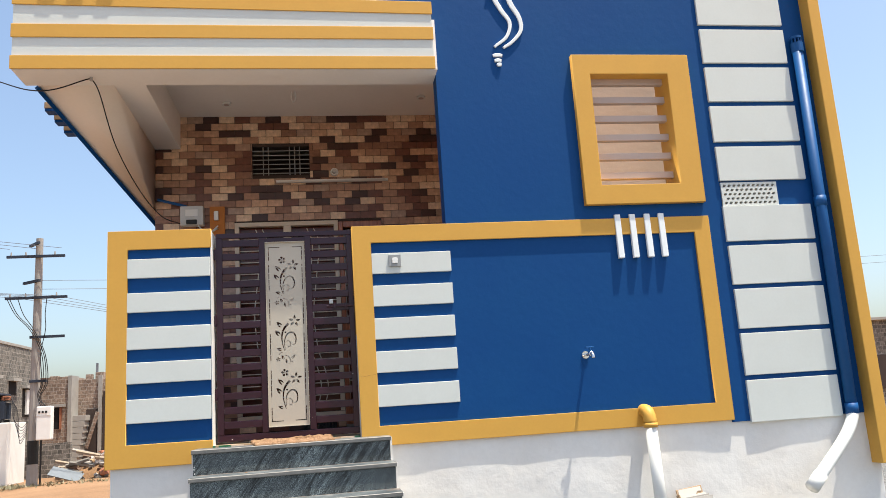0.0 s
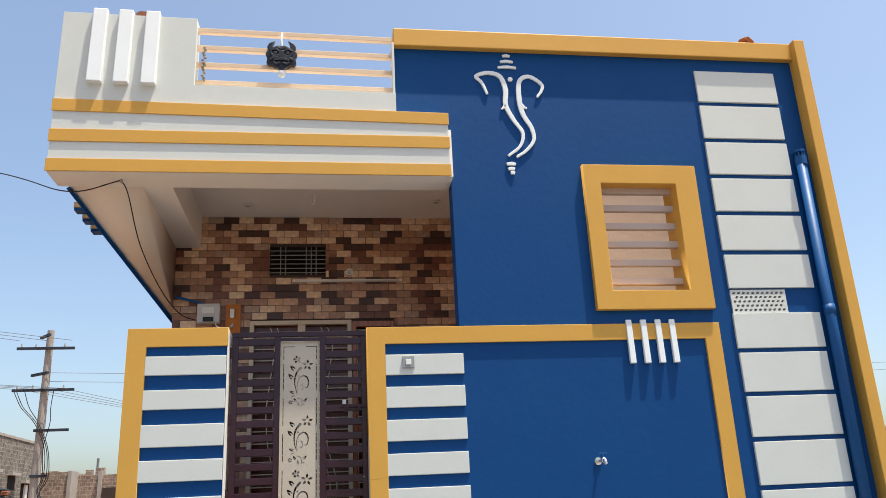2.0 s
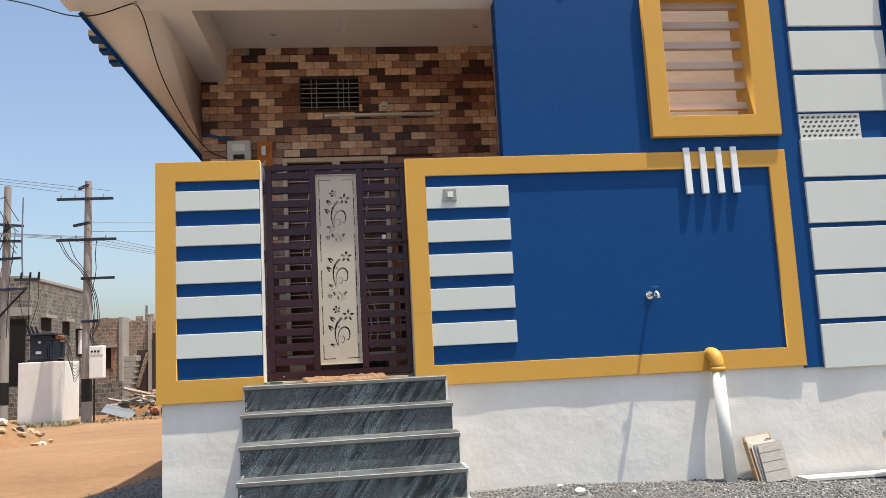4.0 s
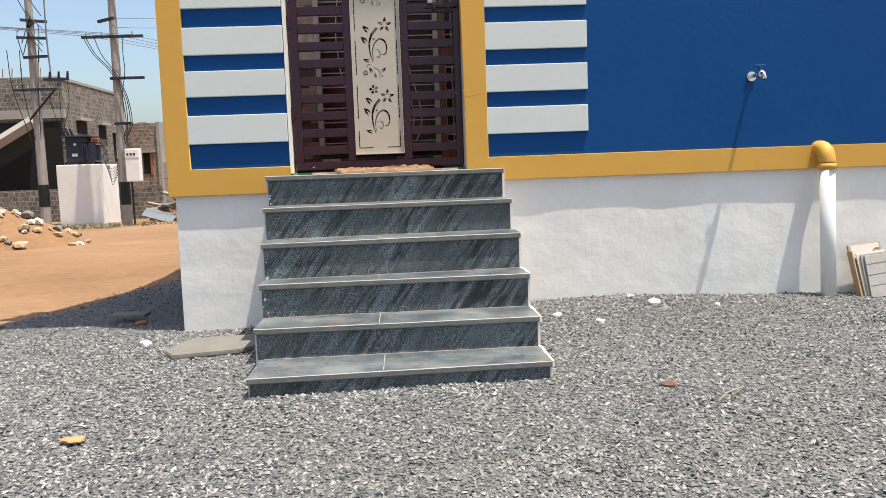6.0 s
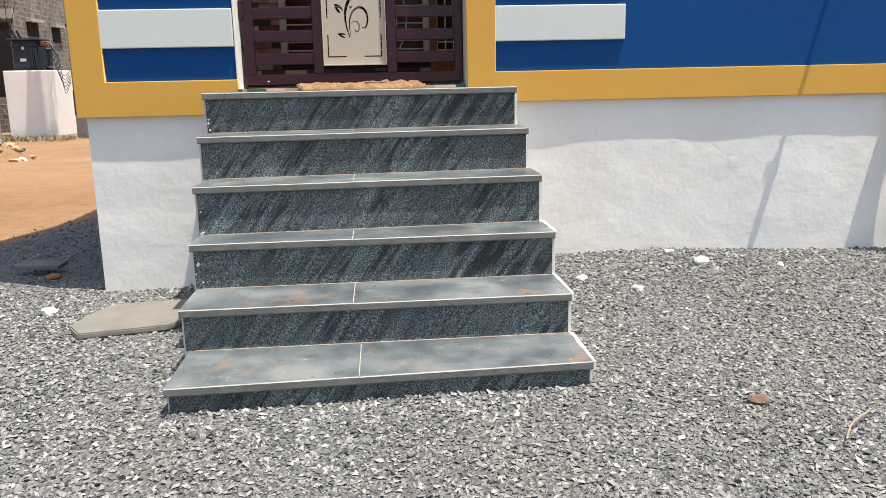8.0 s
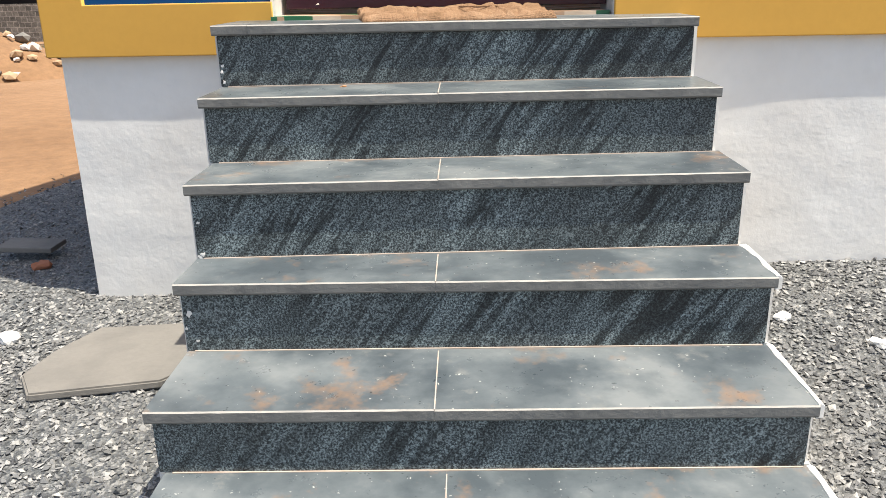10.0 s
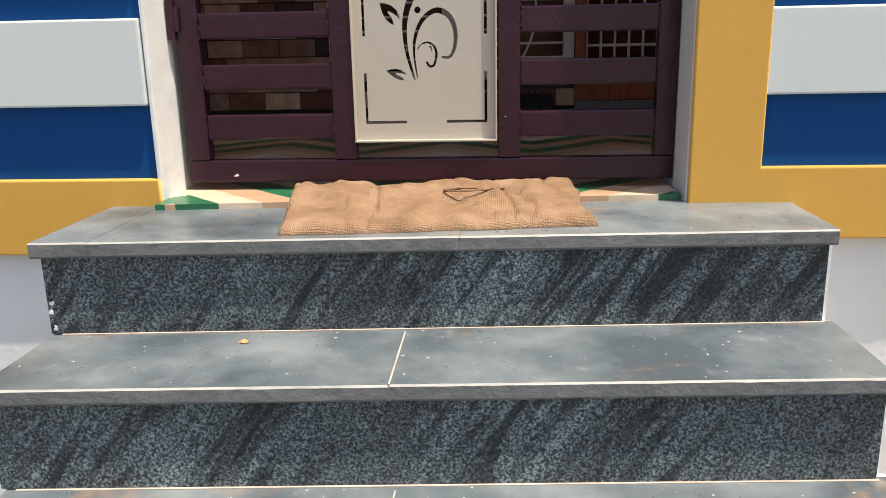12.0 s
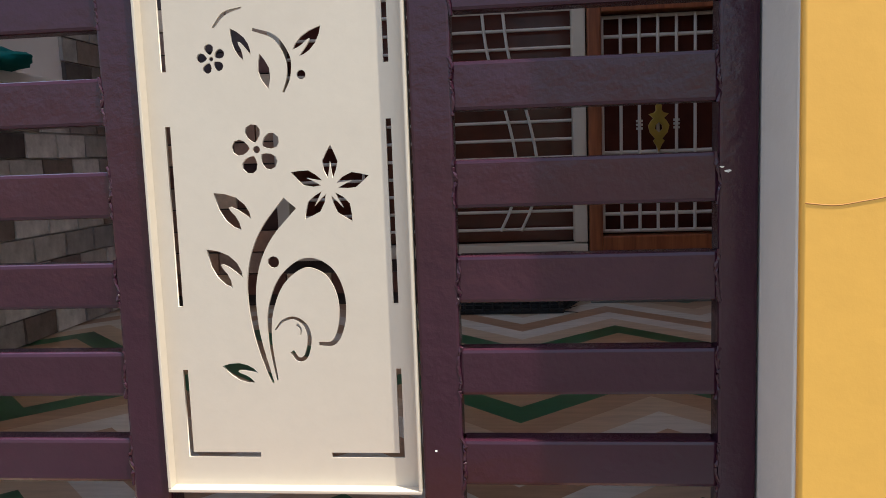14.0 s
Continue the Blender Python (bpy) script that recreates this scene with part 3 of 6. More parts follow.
wall_pillar = structure("wall_pillar", box(-0.60, 0.232, BLUE_Y, BACK, 1.005, 2.97), M_BLUE, "short blue gate wall beside the gate", "wall")
plinth = bmesh.new()
bx(plinth, -0.595, 6.36, 0.035, 0.30, -0.35, 1.0)
bx(plinth, 1.5, 4.975, 0.035, 0.30, 1.0, 1.05)
bx(plinth, 6.36, 6.45, 0.05, 0.30, -0.35, 0.9)
bmesh.ops.subdivide_edges(plinth, edges=[e for e in plinth.edges if e.calc_length() > 0.8], cuts=60, use_grid_fill=True)
for v in plinth.verts:
    if v.co.y < 0.06:
        v.co.y += 0.011 * noise.noise(v.co * 1.1) + 0.003 * noise.noise(v.co * 5)
structure("wall_plinth", plinth, M_LIME, "white limewashed plinth under the front wall", "wall")

# mustard borders
part("border", flat_shape("border", [[(-0.632, 0.99), (0.235, 0.99), (0.235, 1.17), (-0.472, 1.17), (-0.472, 2.85), (0.235, 2.85), (0.235, 3.01), (-0.632, 3.01)]], [], 0.185,
                          Matrix.Translation((0, 0.1, 0)) @ UPRIGHT, M_YELLOW, 0.0045), M_YELLOW, wall_pillar, "mustard yellow raised border")
part("border", flat_shape("border", [[(1.503, 1.025), (4.985, 1.025), (4.985, 2.99), (1.491, 2.99)]], [rect(1.655, 4.83, 1.185, 2.84)], 0.19,
                          Matrix.Translation((0, 0.102, 0)) @ UPRIGHT, M_YELLOW, 0.0045), M_YELLOW, wall_front, "mustard yellow raised border")
part("crack", tube(bmesh.new(), [(1.4985, 0.0026, 1.630), (1.53, 0.0026, 1.627), (1.56, 0.0026, 1.631), (1.60, 0.0026, 1.637), (1.648, 0.0026, 1.640)], 0.0007, 5, 5), M_CRACK, wall_front, "hairline crack in the border")
part("coping", box(1.82, 6.40, -0.046, BACK + 0.05, 6.0, 6.205, bev=0.01), M_YELLOW, wall_front, "mustard yellow roof coping")
part("edge_fin", box(6.345, 6.47, -0.125, 0.26, 0.53, 6.21, bev=0.008), M_YELLOW, wall_front, "mustard yellow fin along the corner")
for k, (z1, z0) in enumerate(((2.76, 2.59), (2.46, 2.29), (2.16, 1.97), (1.86, 1.68), (1.55, 1.35))):
    part("white_band", box(-0.472, 0.228, 0.004, BLUE_Y + 0.01, z0, z1, bev=0.005), M_WHITE, wall_pillar, "raised white band")
for k in range(5):
    z1 = 2.735 - 0.298 * k
    part("white_band", box(1.65, 2.392, 0.006, BLUE_Y + 0.01, z1 - 0.19, z1, bev=0.005), M_WHITE, wall_front, "raised white band")
tops = [(5.84, 5.462), (5.412, 5.024), (4.974, 4.602), (4.552, 4.182), (4.132, 3.752), (3.70, 3.345), (3.085, 2.728), (2.683, 2.298), (2.253, 1.868), (1.822, 1.423), (1.377, 0.985)]
for z1, z0 in tops:
    part("white_panel", box(5.157 + random.uniform(-0.004, 0.004), 6.10 + random.uniform(-0.006, 0.006), 0.0, BLUE_Y + 0.01, z0, z1, bev=0.005), M_WHITE, wall_front, "raised greyish white panel")
# white plaster returns of the gate opening
structure("gate_jamb", box(0.232, 0.243, 0.012, 0.30, 1.1, 3.0, bev=0.003), M_LIME, "white plastered return beside the gate", "jamb")
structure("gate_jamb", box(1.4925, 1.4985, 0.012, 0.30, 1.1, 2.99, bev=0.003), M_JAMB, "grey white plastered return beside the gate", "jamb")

# pierced vent panel
holes = []
for r in range(5):
    for c in range(11):
        cx, cz = 5.205 + 0.052 * c + (0.026 if r % 2 else 0), 3.118 + 0.044 * r
        if cx < 5.745:
            holes.append([(cx - 0.020, cz - 0.004), (cx - 0.006, cz + 0.013), (cx + 0.012, cz + 0.012), (cx + 0.020, cz + 0.003), (cx + 0.006, cz - 0.013), (cx - 0.012, cz - 0.012)])
jali = flat_shape("vent_panel", [rect(5.168, 5.767, 3.088, 3.327)], holes, 0.05, Matrix.Translation((0, 0.035, 0)) @ UPRIGHT, M_WHITE, 0.0)
solo("vent_panel", jali, M_WHITE, "white pierced concrete vent panel in the wall", "vent")

# four wedge-shaped white bars over the border
for k, x in enumerate((4.01, 4.16, 4.31, 4.455)):
    bm = box(x + 0.008, x + 0.066, -0.022, 0.02, 2.6, 3.03, bev=0.006)
    for v in bm.verts:
        if v.co.y < -0.015:
            v.co.y += 0.012 * sstep(2.6, 3.03, v.co.z)
    solo("wall_bar", bm, M_MOTIF, "white wedge shaped ornamental bar over the border", "ornament", "bars on the lower wall")

# framed opening
wf = thing("window_1", (4.35, 0.1, 3.13), "mustard framed open window with horizontal bars", "window", kind="structure")
part("window_frame", flat_shape("window_frame", [rect(3.744, 4.962, 3.136, 4.669)], [rect(3.911, 4.734, 3.316, 4.474)], 0.32, Matrix.Translation((0, 0.132, 0)) @ UPRIGHT, M_YELLOW, 0.006), M_YELLOW, wf)
for k in range(6):
    z = 4.44 - 0.198 * k
    part("bar", box(3.9, 4.745, 0.10, 0.165, z - 0.034, z + 0.034, bev=0.006), M_SLAT, wf, "grey beige horizontal bar")
# open stairwell behind it
structure("stairwell_wall", box(2.82, 6.36, 0.85, 1.0, 2.6, 5.3), M_PEACH, "peach plastered wall of the open stairwell", "wall")
structure("stairwell_floor", box(2.82, 6.36, 0.22, 0.85, 2.5, 2.6), M_CONC, "bare concrete stair floor", "floor")
structure("wall_east", box(6.36, 6.45, 0.26, 10.0, -0.3, 6.0), M_PEACH, "plain side wall of the house", "wall")
structure("wall_west", box(-0.63, -0.45, 2.37, 10.0, -0.3, 4.48), M_PEACH, "peach plastered side wall of the house", "wall")
structure("wall_north", box(-0.63, 6.45, 10.0, 10.2, -0.3, 4.9), M_PEACH, "plain rear wall of the house", "wall")
structure("wall_stair", box(2.72, 2.82, 0.22, 2.37, 1.12, 5.3), M_PEACH, "peach plastered inner wall beside the porch", "wall")
roof = bmesh.new()
bx(roof, -0.63, 2.72, 2.37, 10.2, 4.84, 5.0)
bx(roof, 2.72, 6.36, 1.0, 10.2, 4.84, 5.0)
structure("roof_slab", roof, M_CONC, "grey concrete roof slab", "roof")

# ---------------------------------------------------------------- porch
fl = box(-0.6, 2.72, 0.31, 2.4, 0.9, 1.122)
ledge = [fl.verts.new(p) for p in ((0.2435, -0.045, 1.0), (1.4865, 0.040, 1.0), (1.4865, 0.312, 1.0), (0.2435, 0.312, 1.0), (0.2435, -0.045, 1.122), (1.4865, 0.040, 1.122), (1.4865, 0.312, 1.122), (0.2435, 0.312, 1.122))]
bmesh.ops.convex_hull(fl, input=ledge)
structure("floor", fl, M_CHEVRON, "porch floor of printed chevron tiles in brown, white and green", "floor")
ceil = bmesh.new()
bx(ceil, -0.374, 2.72, 0.26, 2.37, 4.885, 5.0)
structure("ceiling", ceil, M_CEIL, "white porch ceiling", "ceiling")
beams = bmesh.new()
bx(beams, -1.44, 2.37, -0.10, 0.26, 4.485, 5.0)
bx(beams, -0.66, -0.374, 0.26, 2.37, 4.485, 5.0)
structure("beam", beams, M_CEIL, "white plastered porch edge beams", "beam")
# raking underside of the outside stair, with its blue edge
rake = bmesh.new()
for p in ((-0.66, 0.261, 4.486), (-1.335, 0.261, 4.486), (-0.661, 2.5, 3.60), (-0.661, 2.5, 4.6), (-0.661, 0.261, 4.9), (-1.335, 0.261, 4.62), (-0.675, 2.5, 3.74)):
    rake.verts.new(p)
bmesh.ops.convex_hull(rake, input=rake.verts)
under = structure("stair_underside", rake, M_RAKE, "peach plastered raking underside of the outside stair", "stair")
under.data.polygons.foreach_set("use_smooth", [True] * len(under.data.polygons))
rk = bmesh.new()
rod(rk, (-1.345, 0.27, 4.47), (-0.67, 2.47, 3.60), 0.026, seg=4)
structure("stair_edge", rk, M_BLUE, "blue painted raking edge of the outside stair", "trim")
# unseen top is set low so more sky light enters the porch
side_wall = structure("wall_porch_side", box(-0.6, -0.45, 0.22, 2.17, 1.12, 2.22), M_CEIL, "plastered porch side wall, cut low to admit light", "wall")
PWIN, PDOOR, PVENT = (0.232, 1.428, 1.30, 3.57), (1.434, 1.945, 1.12, 3.55), (0.448, 1.119, 4.147, 4.506)
bk = holed(bmesh.new(), -0.66, 2.72, 1.12, 4.885, 2.18, 2.37, [PWIN, PDOOR, PVENT])
wall_back = structure("wall_porch_back", bk, M_GROUT, "porch wall clad in brown split-face stone tiles", "wall")
# the room's dimness is put into the colour of its walls and floor
structure("room_wall", box(-0.45, 2.45, 3.6, 3.7, 1.0, 4.84), M_DARK, "plain wall of the room behind, painted dim", "wall")
structure("room_wall", box(2.45, 2.55, 2.17, 3.7, 1.0, 4.84), M_DARK, "plain wall of the room behind, painted dim", "wall")
structure("room_floor", box(-0.45, 2.45, 2.4, 3.6, 0.9, 1.115), M_DARK, "floor of the room behind, painted dim", "floor")

# balcony front; its upper courses rise a little towards the free end
def tilted(bm):
    for v in bm.verts:
        if v.co.z > 4.95:
            v.co.z += 0.054 * (2.3 - v.co.x) / 3.75
    return bm


balc = structure("balcony_front", tilted(box(-1.435, 2.34, -0.121, 0.05, 4.487, 5.17)), M_WHITE, "white balcony fascia with mustard bands", "balcony")
for z in (5.045, 4.782, 4.48):
    part("band", tilted(box(-1.447, 2.348, -0.133, -0.1205, z + (0.001 if z < 4.5 else 0), z + 0.128, bev=0.004)), M_YELLOW, balc, "mustard yellow band")
par = bmesh.new()
bx(par, -1.44, -0.165, -0.112, 0.10, 5.17, 6.14, 0.0015)
bx(par, -0.165, 1.82, -0.112, 0.10, 5.17, 5.39, 0.0015)
bx(par, 1.795, 1.82, -0.08, 0.08, 5.39, 6.0, 0.004)
structure("balcony_parapet", tilted(par), M_WHITE, "white plastered balcony parapet", "parapet")
for x in (-1.155, -0.91, -0.655):
    bm = box(x, x + 0.135, -0.178, -0.09, 5.352, 6.18, bev=0.008)
    for v in bm.verts:
        if v.co.y < -0.15:
            v.co.y += 0.03 * sstep(5.5, 6.16, v.co.z)
    solo("parapet_bar", tilted(bm), M_MOTIF, "white wedge shaped ornamental bar on the parapet", "ornament", "bars on the parapet")
rail = thing("balcony_railing", (0.8, 0, 5.39), "beige painted balcony railing of four bars", "railing")
for z in (6.06, 5.86, 5.665, 5.465):
    part("rail", tilted(box(-0.165, 1.80, -0.035, 0.02, z - 0.025, z + 0.025, bev=0.004)), M_BEIGE, rail)
for k in range(3):
    y, z = 0.66 + 0.15 * k, 4.385 - 0.06 * k
    x = -1.335 + 0.305 * (y - 0.27)
    t = thing("stair_nosing", (x - 0.1, y, z), "brown tiled end of a step of the outside stair", "step", "steps of the outside stair")
    part("tile_end", box(x - 0.19, x - 0.015, y, y + 0.13, z + 0.035, z + 0.10, bev=0.006), M_NOSING, t)
    part("step_riser", box(x - 0.185, x - 0.012, y + 0.004, y + 0.126, z + 0.008, z + 0.034, bev=0.003), M_BLUE, t, "blue painted riser edge")

# mask hung on the railing
half = [(0.0, 0.115), (0.03, 0.125), (0.055, 0.118), (0.075, 0.10), (0.098, 0.112), (0.100, 0.132), (0.088, 0.165), (0.118, 0.148), (0.132, 0.115), (0.122, 0.085), (0.112, 0.07), (0.135, 0.062), (0.146, 0.035), (0.136, 0.005), (0.118, -0.012),
        (0.132, -0.03), (0.136, -0.062), (0.118, -0.078), (0.095, -0.068), (0.082, -0.085), (0.045, -0.108), (0.0, -0.135)]
mk = half + [(-a, c) for a, c in half[-2:0:-1]]
mask = flat_shape("hanging_mask", [mk], [], 0.03, Matrix.Translation((0.672, -0.06, 5.785)) @ UPRIGHT, M_NAVY, 0.012)
mb = bmesh.new()
mb.from_mesh(mask)
relief = [[(-0.018, 0.06), (0.018, 0.06), (0.03, 0.0), (0.0, -0.018), (-0.03, 0.0)], stroke([(-0.075, -0.045), (0.0, -0.03), (0.075, -0.045)], 0.012, 0.012, 0.024)]
for e in (-1, 1):
    relief += [stroke([(e * a, c) for a, c in line_], 0.008, 0.006, 0.018) for line_ in
               (((0.02, 0.055), (0.06, 0.082), (0.112, 0.06)), ((0.03, 0.012), (0.065, 0.0), (0.098, 0.02), (0.102, 0.045)), ((0.03, -0.012), (0.085, -0.02), (0.112, -0.045)), ((0.02, -0.075), (0.05, -0.085), (0.075, -0.07)), ((0.01, 0.085), (0.04, 0.102), (0.07, 0.09)))]
    relief.append(disc((e * 0.062, 0.036), 0.014, 10))
for shape in relief:
    mb.from_mesh(flat_shape("relief", [shape], [], 0.012, Matrix.Translation((0.672, -0.092, 5.785)) @ UPRIGHT, M_NAVY, 0.005))
mb.to_mesh(mask)
mb.free()
solo("hanging_mask", mask, M_NAVY, "dark horned mask plaque hung on the railing", "mask")
bm = lump(0.042, 5, 2, 1.0, 0.06)
bm.transform(Matrix.Translation((0.677, -0.06, 5.605)))
solo("shell_charm", bm, M_MOTIF, "white shell charm hanging under the mask", "charm", soft=True)
solo("mask_cord", tube(bmesh.new(), [(0.672, -0.045, 6.085), (0.667, -0.06, 6.005), (0.672, -0.06, 5.925)], 0.012), M_WHITEPL, "pale twisted cord holding the mask", "cord")
bm = bmesh.new()
for k in range(14):
    c = lump(0.017, 60 + k, 1, 1.0, 0.3)
    c.transform(Matrix.Translation((-0.09 + 0.012 * math.sin(k * 2.1), -0.06, 5.87 - 0.028 * k)))
    me_ = bpy.data.meshes.new("bead")
    c.to_mesh(me_)
    bm.from_mesh(me_)
    c.free()
solo("dry_garland", bm, M_TWIG, "dried brown garland hanging on the railing", "garland")

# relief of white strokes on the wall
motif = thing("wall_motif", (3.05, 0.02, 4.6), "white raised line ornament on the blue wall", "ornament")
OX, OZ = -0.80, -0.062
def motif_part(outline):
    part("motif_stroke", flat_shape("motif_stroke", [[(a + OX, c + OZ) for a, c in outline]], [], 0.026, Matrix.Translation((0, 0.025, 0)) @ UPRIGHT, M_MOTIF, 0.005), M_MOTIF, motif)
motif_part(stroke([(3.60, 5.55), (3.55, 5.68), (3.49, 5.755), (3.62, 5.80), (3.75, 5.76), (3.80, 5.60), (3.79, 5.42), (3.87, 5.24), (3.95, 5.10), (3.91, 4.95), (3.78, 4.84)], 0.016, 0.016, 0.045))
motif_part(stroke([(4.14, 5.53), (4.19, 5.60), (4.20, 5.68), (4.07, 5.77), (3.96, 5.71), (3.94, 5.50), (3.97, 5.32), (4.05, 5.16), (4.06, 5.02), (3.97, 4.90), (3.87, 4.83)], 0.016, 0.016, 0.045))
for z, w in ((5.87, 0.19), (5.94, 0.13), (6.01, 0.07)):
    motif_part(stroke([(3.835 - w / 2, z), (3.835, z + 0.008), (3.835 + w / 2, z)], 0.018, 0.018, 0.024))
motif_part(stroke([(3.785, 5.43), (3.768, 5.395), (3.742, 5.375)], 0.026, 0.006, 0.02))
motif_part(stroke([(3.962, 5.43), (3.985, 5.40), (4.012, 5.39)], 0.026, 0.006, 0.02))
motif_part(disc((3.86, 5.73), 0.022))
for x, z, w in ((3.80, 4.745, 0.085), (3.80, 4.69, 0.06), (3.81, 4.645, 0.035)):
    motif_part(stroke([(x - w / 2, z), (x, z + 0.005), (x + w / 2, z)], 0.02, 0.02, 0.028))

# ---------------------------------------------------------------- fittings on the front wall
bell = thing("doorbell", (1.875, 0.0, 2.60), "grey doorbell plate with a white push button", "doorbell")
part("plate", box(1.815, 1.925, -0.012, 0.007, 2.605, 2.715, bev=0.004), M_BELL, bell)
part("push_button", box(1.845, 1.895, -0.019, -0.0115, 2.635, 2.685, bev=0.003), M_WHITEPL, bell, "white push button")

tap = thing("wall_tap", (3.6, 0.0, 1.70), "chrome garden tap on the wall", "tap")
bm = rod(bmesh.new(), (3.60, 0.03, 1.705), (3.60, -0.12, 1.705), 0.014)
rod(bm, (3.60, 0.028, 1.705), (3.60, 0.012, 1.705), 0.035)
part("stem", bm, M_CHROME, tap, soft=False)
bm = rod(bmesh.new(), (3.60, -0.10, 1.705), (3.60, -0.16, 1.705), 0.021, 0.024)
tube(bm, [(3.60, -0.15, 1.705), (3.60, -0.18, 1.70), (3.60, -0.195, 1.665)], 0.018, 10)
part("spout", bm, M_CHROME, tap, soft=True)
bm = rod(bmesh.new(), (3.60, -0.12, 1.70), (3.60, -0.12, 1.765), 0.010)
bx(bm, 3.56, 3.64, -0.127, -0.113, 1.758, 1.772, 0.004)
part("lever", bm, M_PVCBLUE, tap, "blue tap lever")

pipe = thing("outlet_pipe", (4.1, -0.08, 0.05), "white plastic drain pipe with a mustard painted elbow", "pipe")
part("elbow", tube(bmesh.new(), [(4.108, 0.05, 1.165), (4.108, -0.02, 1.163), (4.108, -0.06, 1.15), (4.109, -0.088, 1.118), (4.11, -0.10, 1.07), (4.11, -0.10, 1.03)], 0.059, 18), M_YELLOW, pipe, "mustard painted elbow", True)
part("collar", rod(bmesh.new(), (4.11, -0.10, 1.015), (4.11, -0.10, 1.055), 0.063, seg=24), M_YELLOW, pipe, "mustard painted collar", True)
part("pipe_body", rod(bmesh.new(), (4.11, -0.10, 1.03), (4.135, -0.10, 0.02), 0.053, seg=24), M_PVC, pipe, soft=True)

dp = thing("downpipe", (6.24, -0.03, 0.4), "blue painted rain pipe with a white outlet", "pipe")
part("pipe_body", rod(bmesh.new(), (6.205, -0.035, 4.78), (6.175, -0.035, 1.0), 0.053, seg=20), M_PVCBLUE, dp, soft=True)
bm = rod(bmesh.new(), (6.205, -0.035, 4.70), (6.205, -0.035, 4.80), 0.062, seg=20)
for k in range(8):
    a = k * math.pi / 4
    bx(bm, 6.205 + 0.045 * math.cos(a) - 0.006, 6.205 + 0.045 * math.cos(a) + 0.006, -0.035 + 0.045 * math.sin(a) - 0.006, -0.035 + 0.045 * math.sin(a) + 0.006, 4.79, 4.86)
rod(bm, (6.205, -0.035, 4.85), (6.205, -0.035, 4.875), 0.056, seg=20)
part("cowl", bm, M_PVCBLUE, dp)
for z in (3.1, 1.05):
    part("pipe_socket", rod(bmesh.new(), (6.167 + 0.008 * z, -0.035, z - 0.05), (6.167 + 0.008 * z, -0.035, z + 0.05), 0.06, seg=20), M_PVCBLUE, dp, soft=True)
part("outlet", tube(bmesh.new(), [(6.175, -0.035, 1.04), (6.15, -0.05, 0.95), (5.98, -0.12, 0.77), (5.50, -0.28, 0.40)], 0.055, 18), M_PVC, dp, "white plastic outlet", True)
part("outlet_socket", rod(bmesh.new(), (5.62, -0.24, 0.49), (5.49, -0.283, 0.392), 0.063, seg=20), M_PVC, dp, "white plastic socket", True)

# ---------------------------------------------------------------- stairs
steps = thing("entrance_steps", (0.95, -1.0, 0.0), "six entrance steps of slate treads and dark granite risers", "steps", kind="structure")
ST = [(1.108, 0.116, 1.731, -0.368, -0.275), (0.908, 0.132, 1.745, -0.625, -0.54), (0.702, 0.154, 1.758, -0.896, -0.817),
      (0.478, 0.165, 1.769, -1.092, -1.071), (0.276, 0.179, 1.771, -1.409, -1.386), (0.100, 0.205, 1.777, -1.80, -1.72)]


def slab(z0, z1, x0, x1, yl, yr, back_l, back_r, bev=0.005, span=None):
    """A flat slab between two slightly skewed edges."""
    def ly(x, a, b):
        return a + (b - a) * (x - span[0]) / (span[1] - span[0])
    bm = bmesh.new()
    v = [bm.verts.new((x, y, z)) for z in (z0, z1) for x, y in ((x0, ly(x0, yl, yr)), (x1, ly(x1, yl, yr)), (x1, ly(x1, back_l, back_r)), (x0, ly(x0, back_l, back_r)))]
    for f in ((3, 2, 1, 0), (4, 5, 6, 7), (0, 1, 5, 4), (1, 2, 6, 5), (2, 3, 7, 6), (3, 0, 4, 7)):
        bm.faces.new([v[k] for k in f])
    if bev:
        bmesh.ops.bevel(bm, geom=list(bm.edges), offset=bev, segments=2, affect="EDGES")
    return bm


def tread(z0, z1, x0, x1, yl, yr, back_l, back_r, span, seed):
    """A hand-dressed slab whose front edge is slightly chipped."""
    bm = bmesh.new()
    n = max(6, int((x1 - x0) / 0.018))
    rings = []
    for k in range(n + 1):
        x = x0 + (x1 - x0) * k / n
        f = (x - span[0]) / (span[1] - span[0])
        yf, yb = yl + (yr - yl) * f, back_l + (back_r - back_l) * f
        j = [noise.noise(Vector((x * 28, seed + 3.7 * q, 0.5))) + 0.7 * noise.noise(Vector((x * 90, seed + 1.3 * q, 7.5))) for q in range(4)]
        prof = ((yf + 0.004 + 0.003 * j[0], z0), (yf + 0.0012 * j[1], z0 + 0.005), (yf + 0.0007 * j[2], z1 - 0.003 - 0.001 * abs(j[3])), (yf + 0.0034 + 0.0007 * j[2] + 0.0008 * abs(j[3]), z1), (yb, z1), (yb, z0))
        rings.append([bm.verts.new((x, y, z)) for y, z in prof])
    for a, b in zip(rings, rings[1:]):
        for q in range(6):
            bm.faces.new((a[q], b[q], b[(q + 1) % 6], a[(q + 1) % 6]))
    bm.faces.new(rings[0])
    bm.faces.new(rings[-1][::-1])
    bmesh.ops.recalc_face_normals(bm, faces=bm.faces)
    return bm


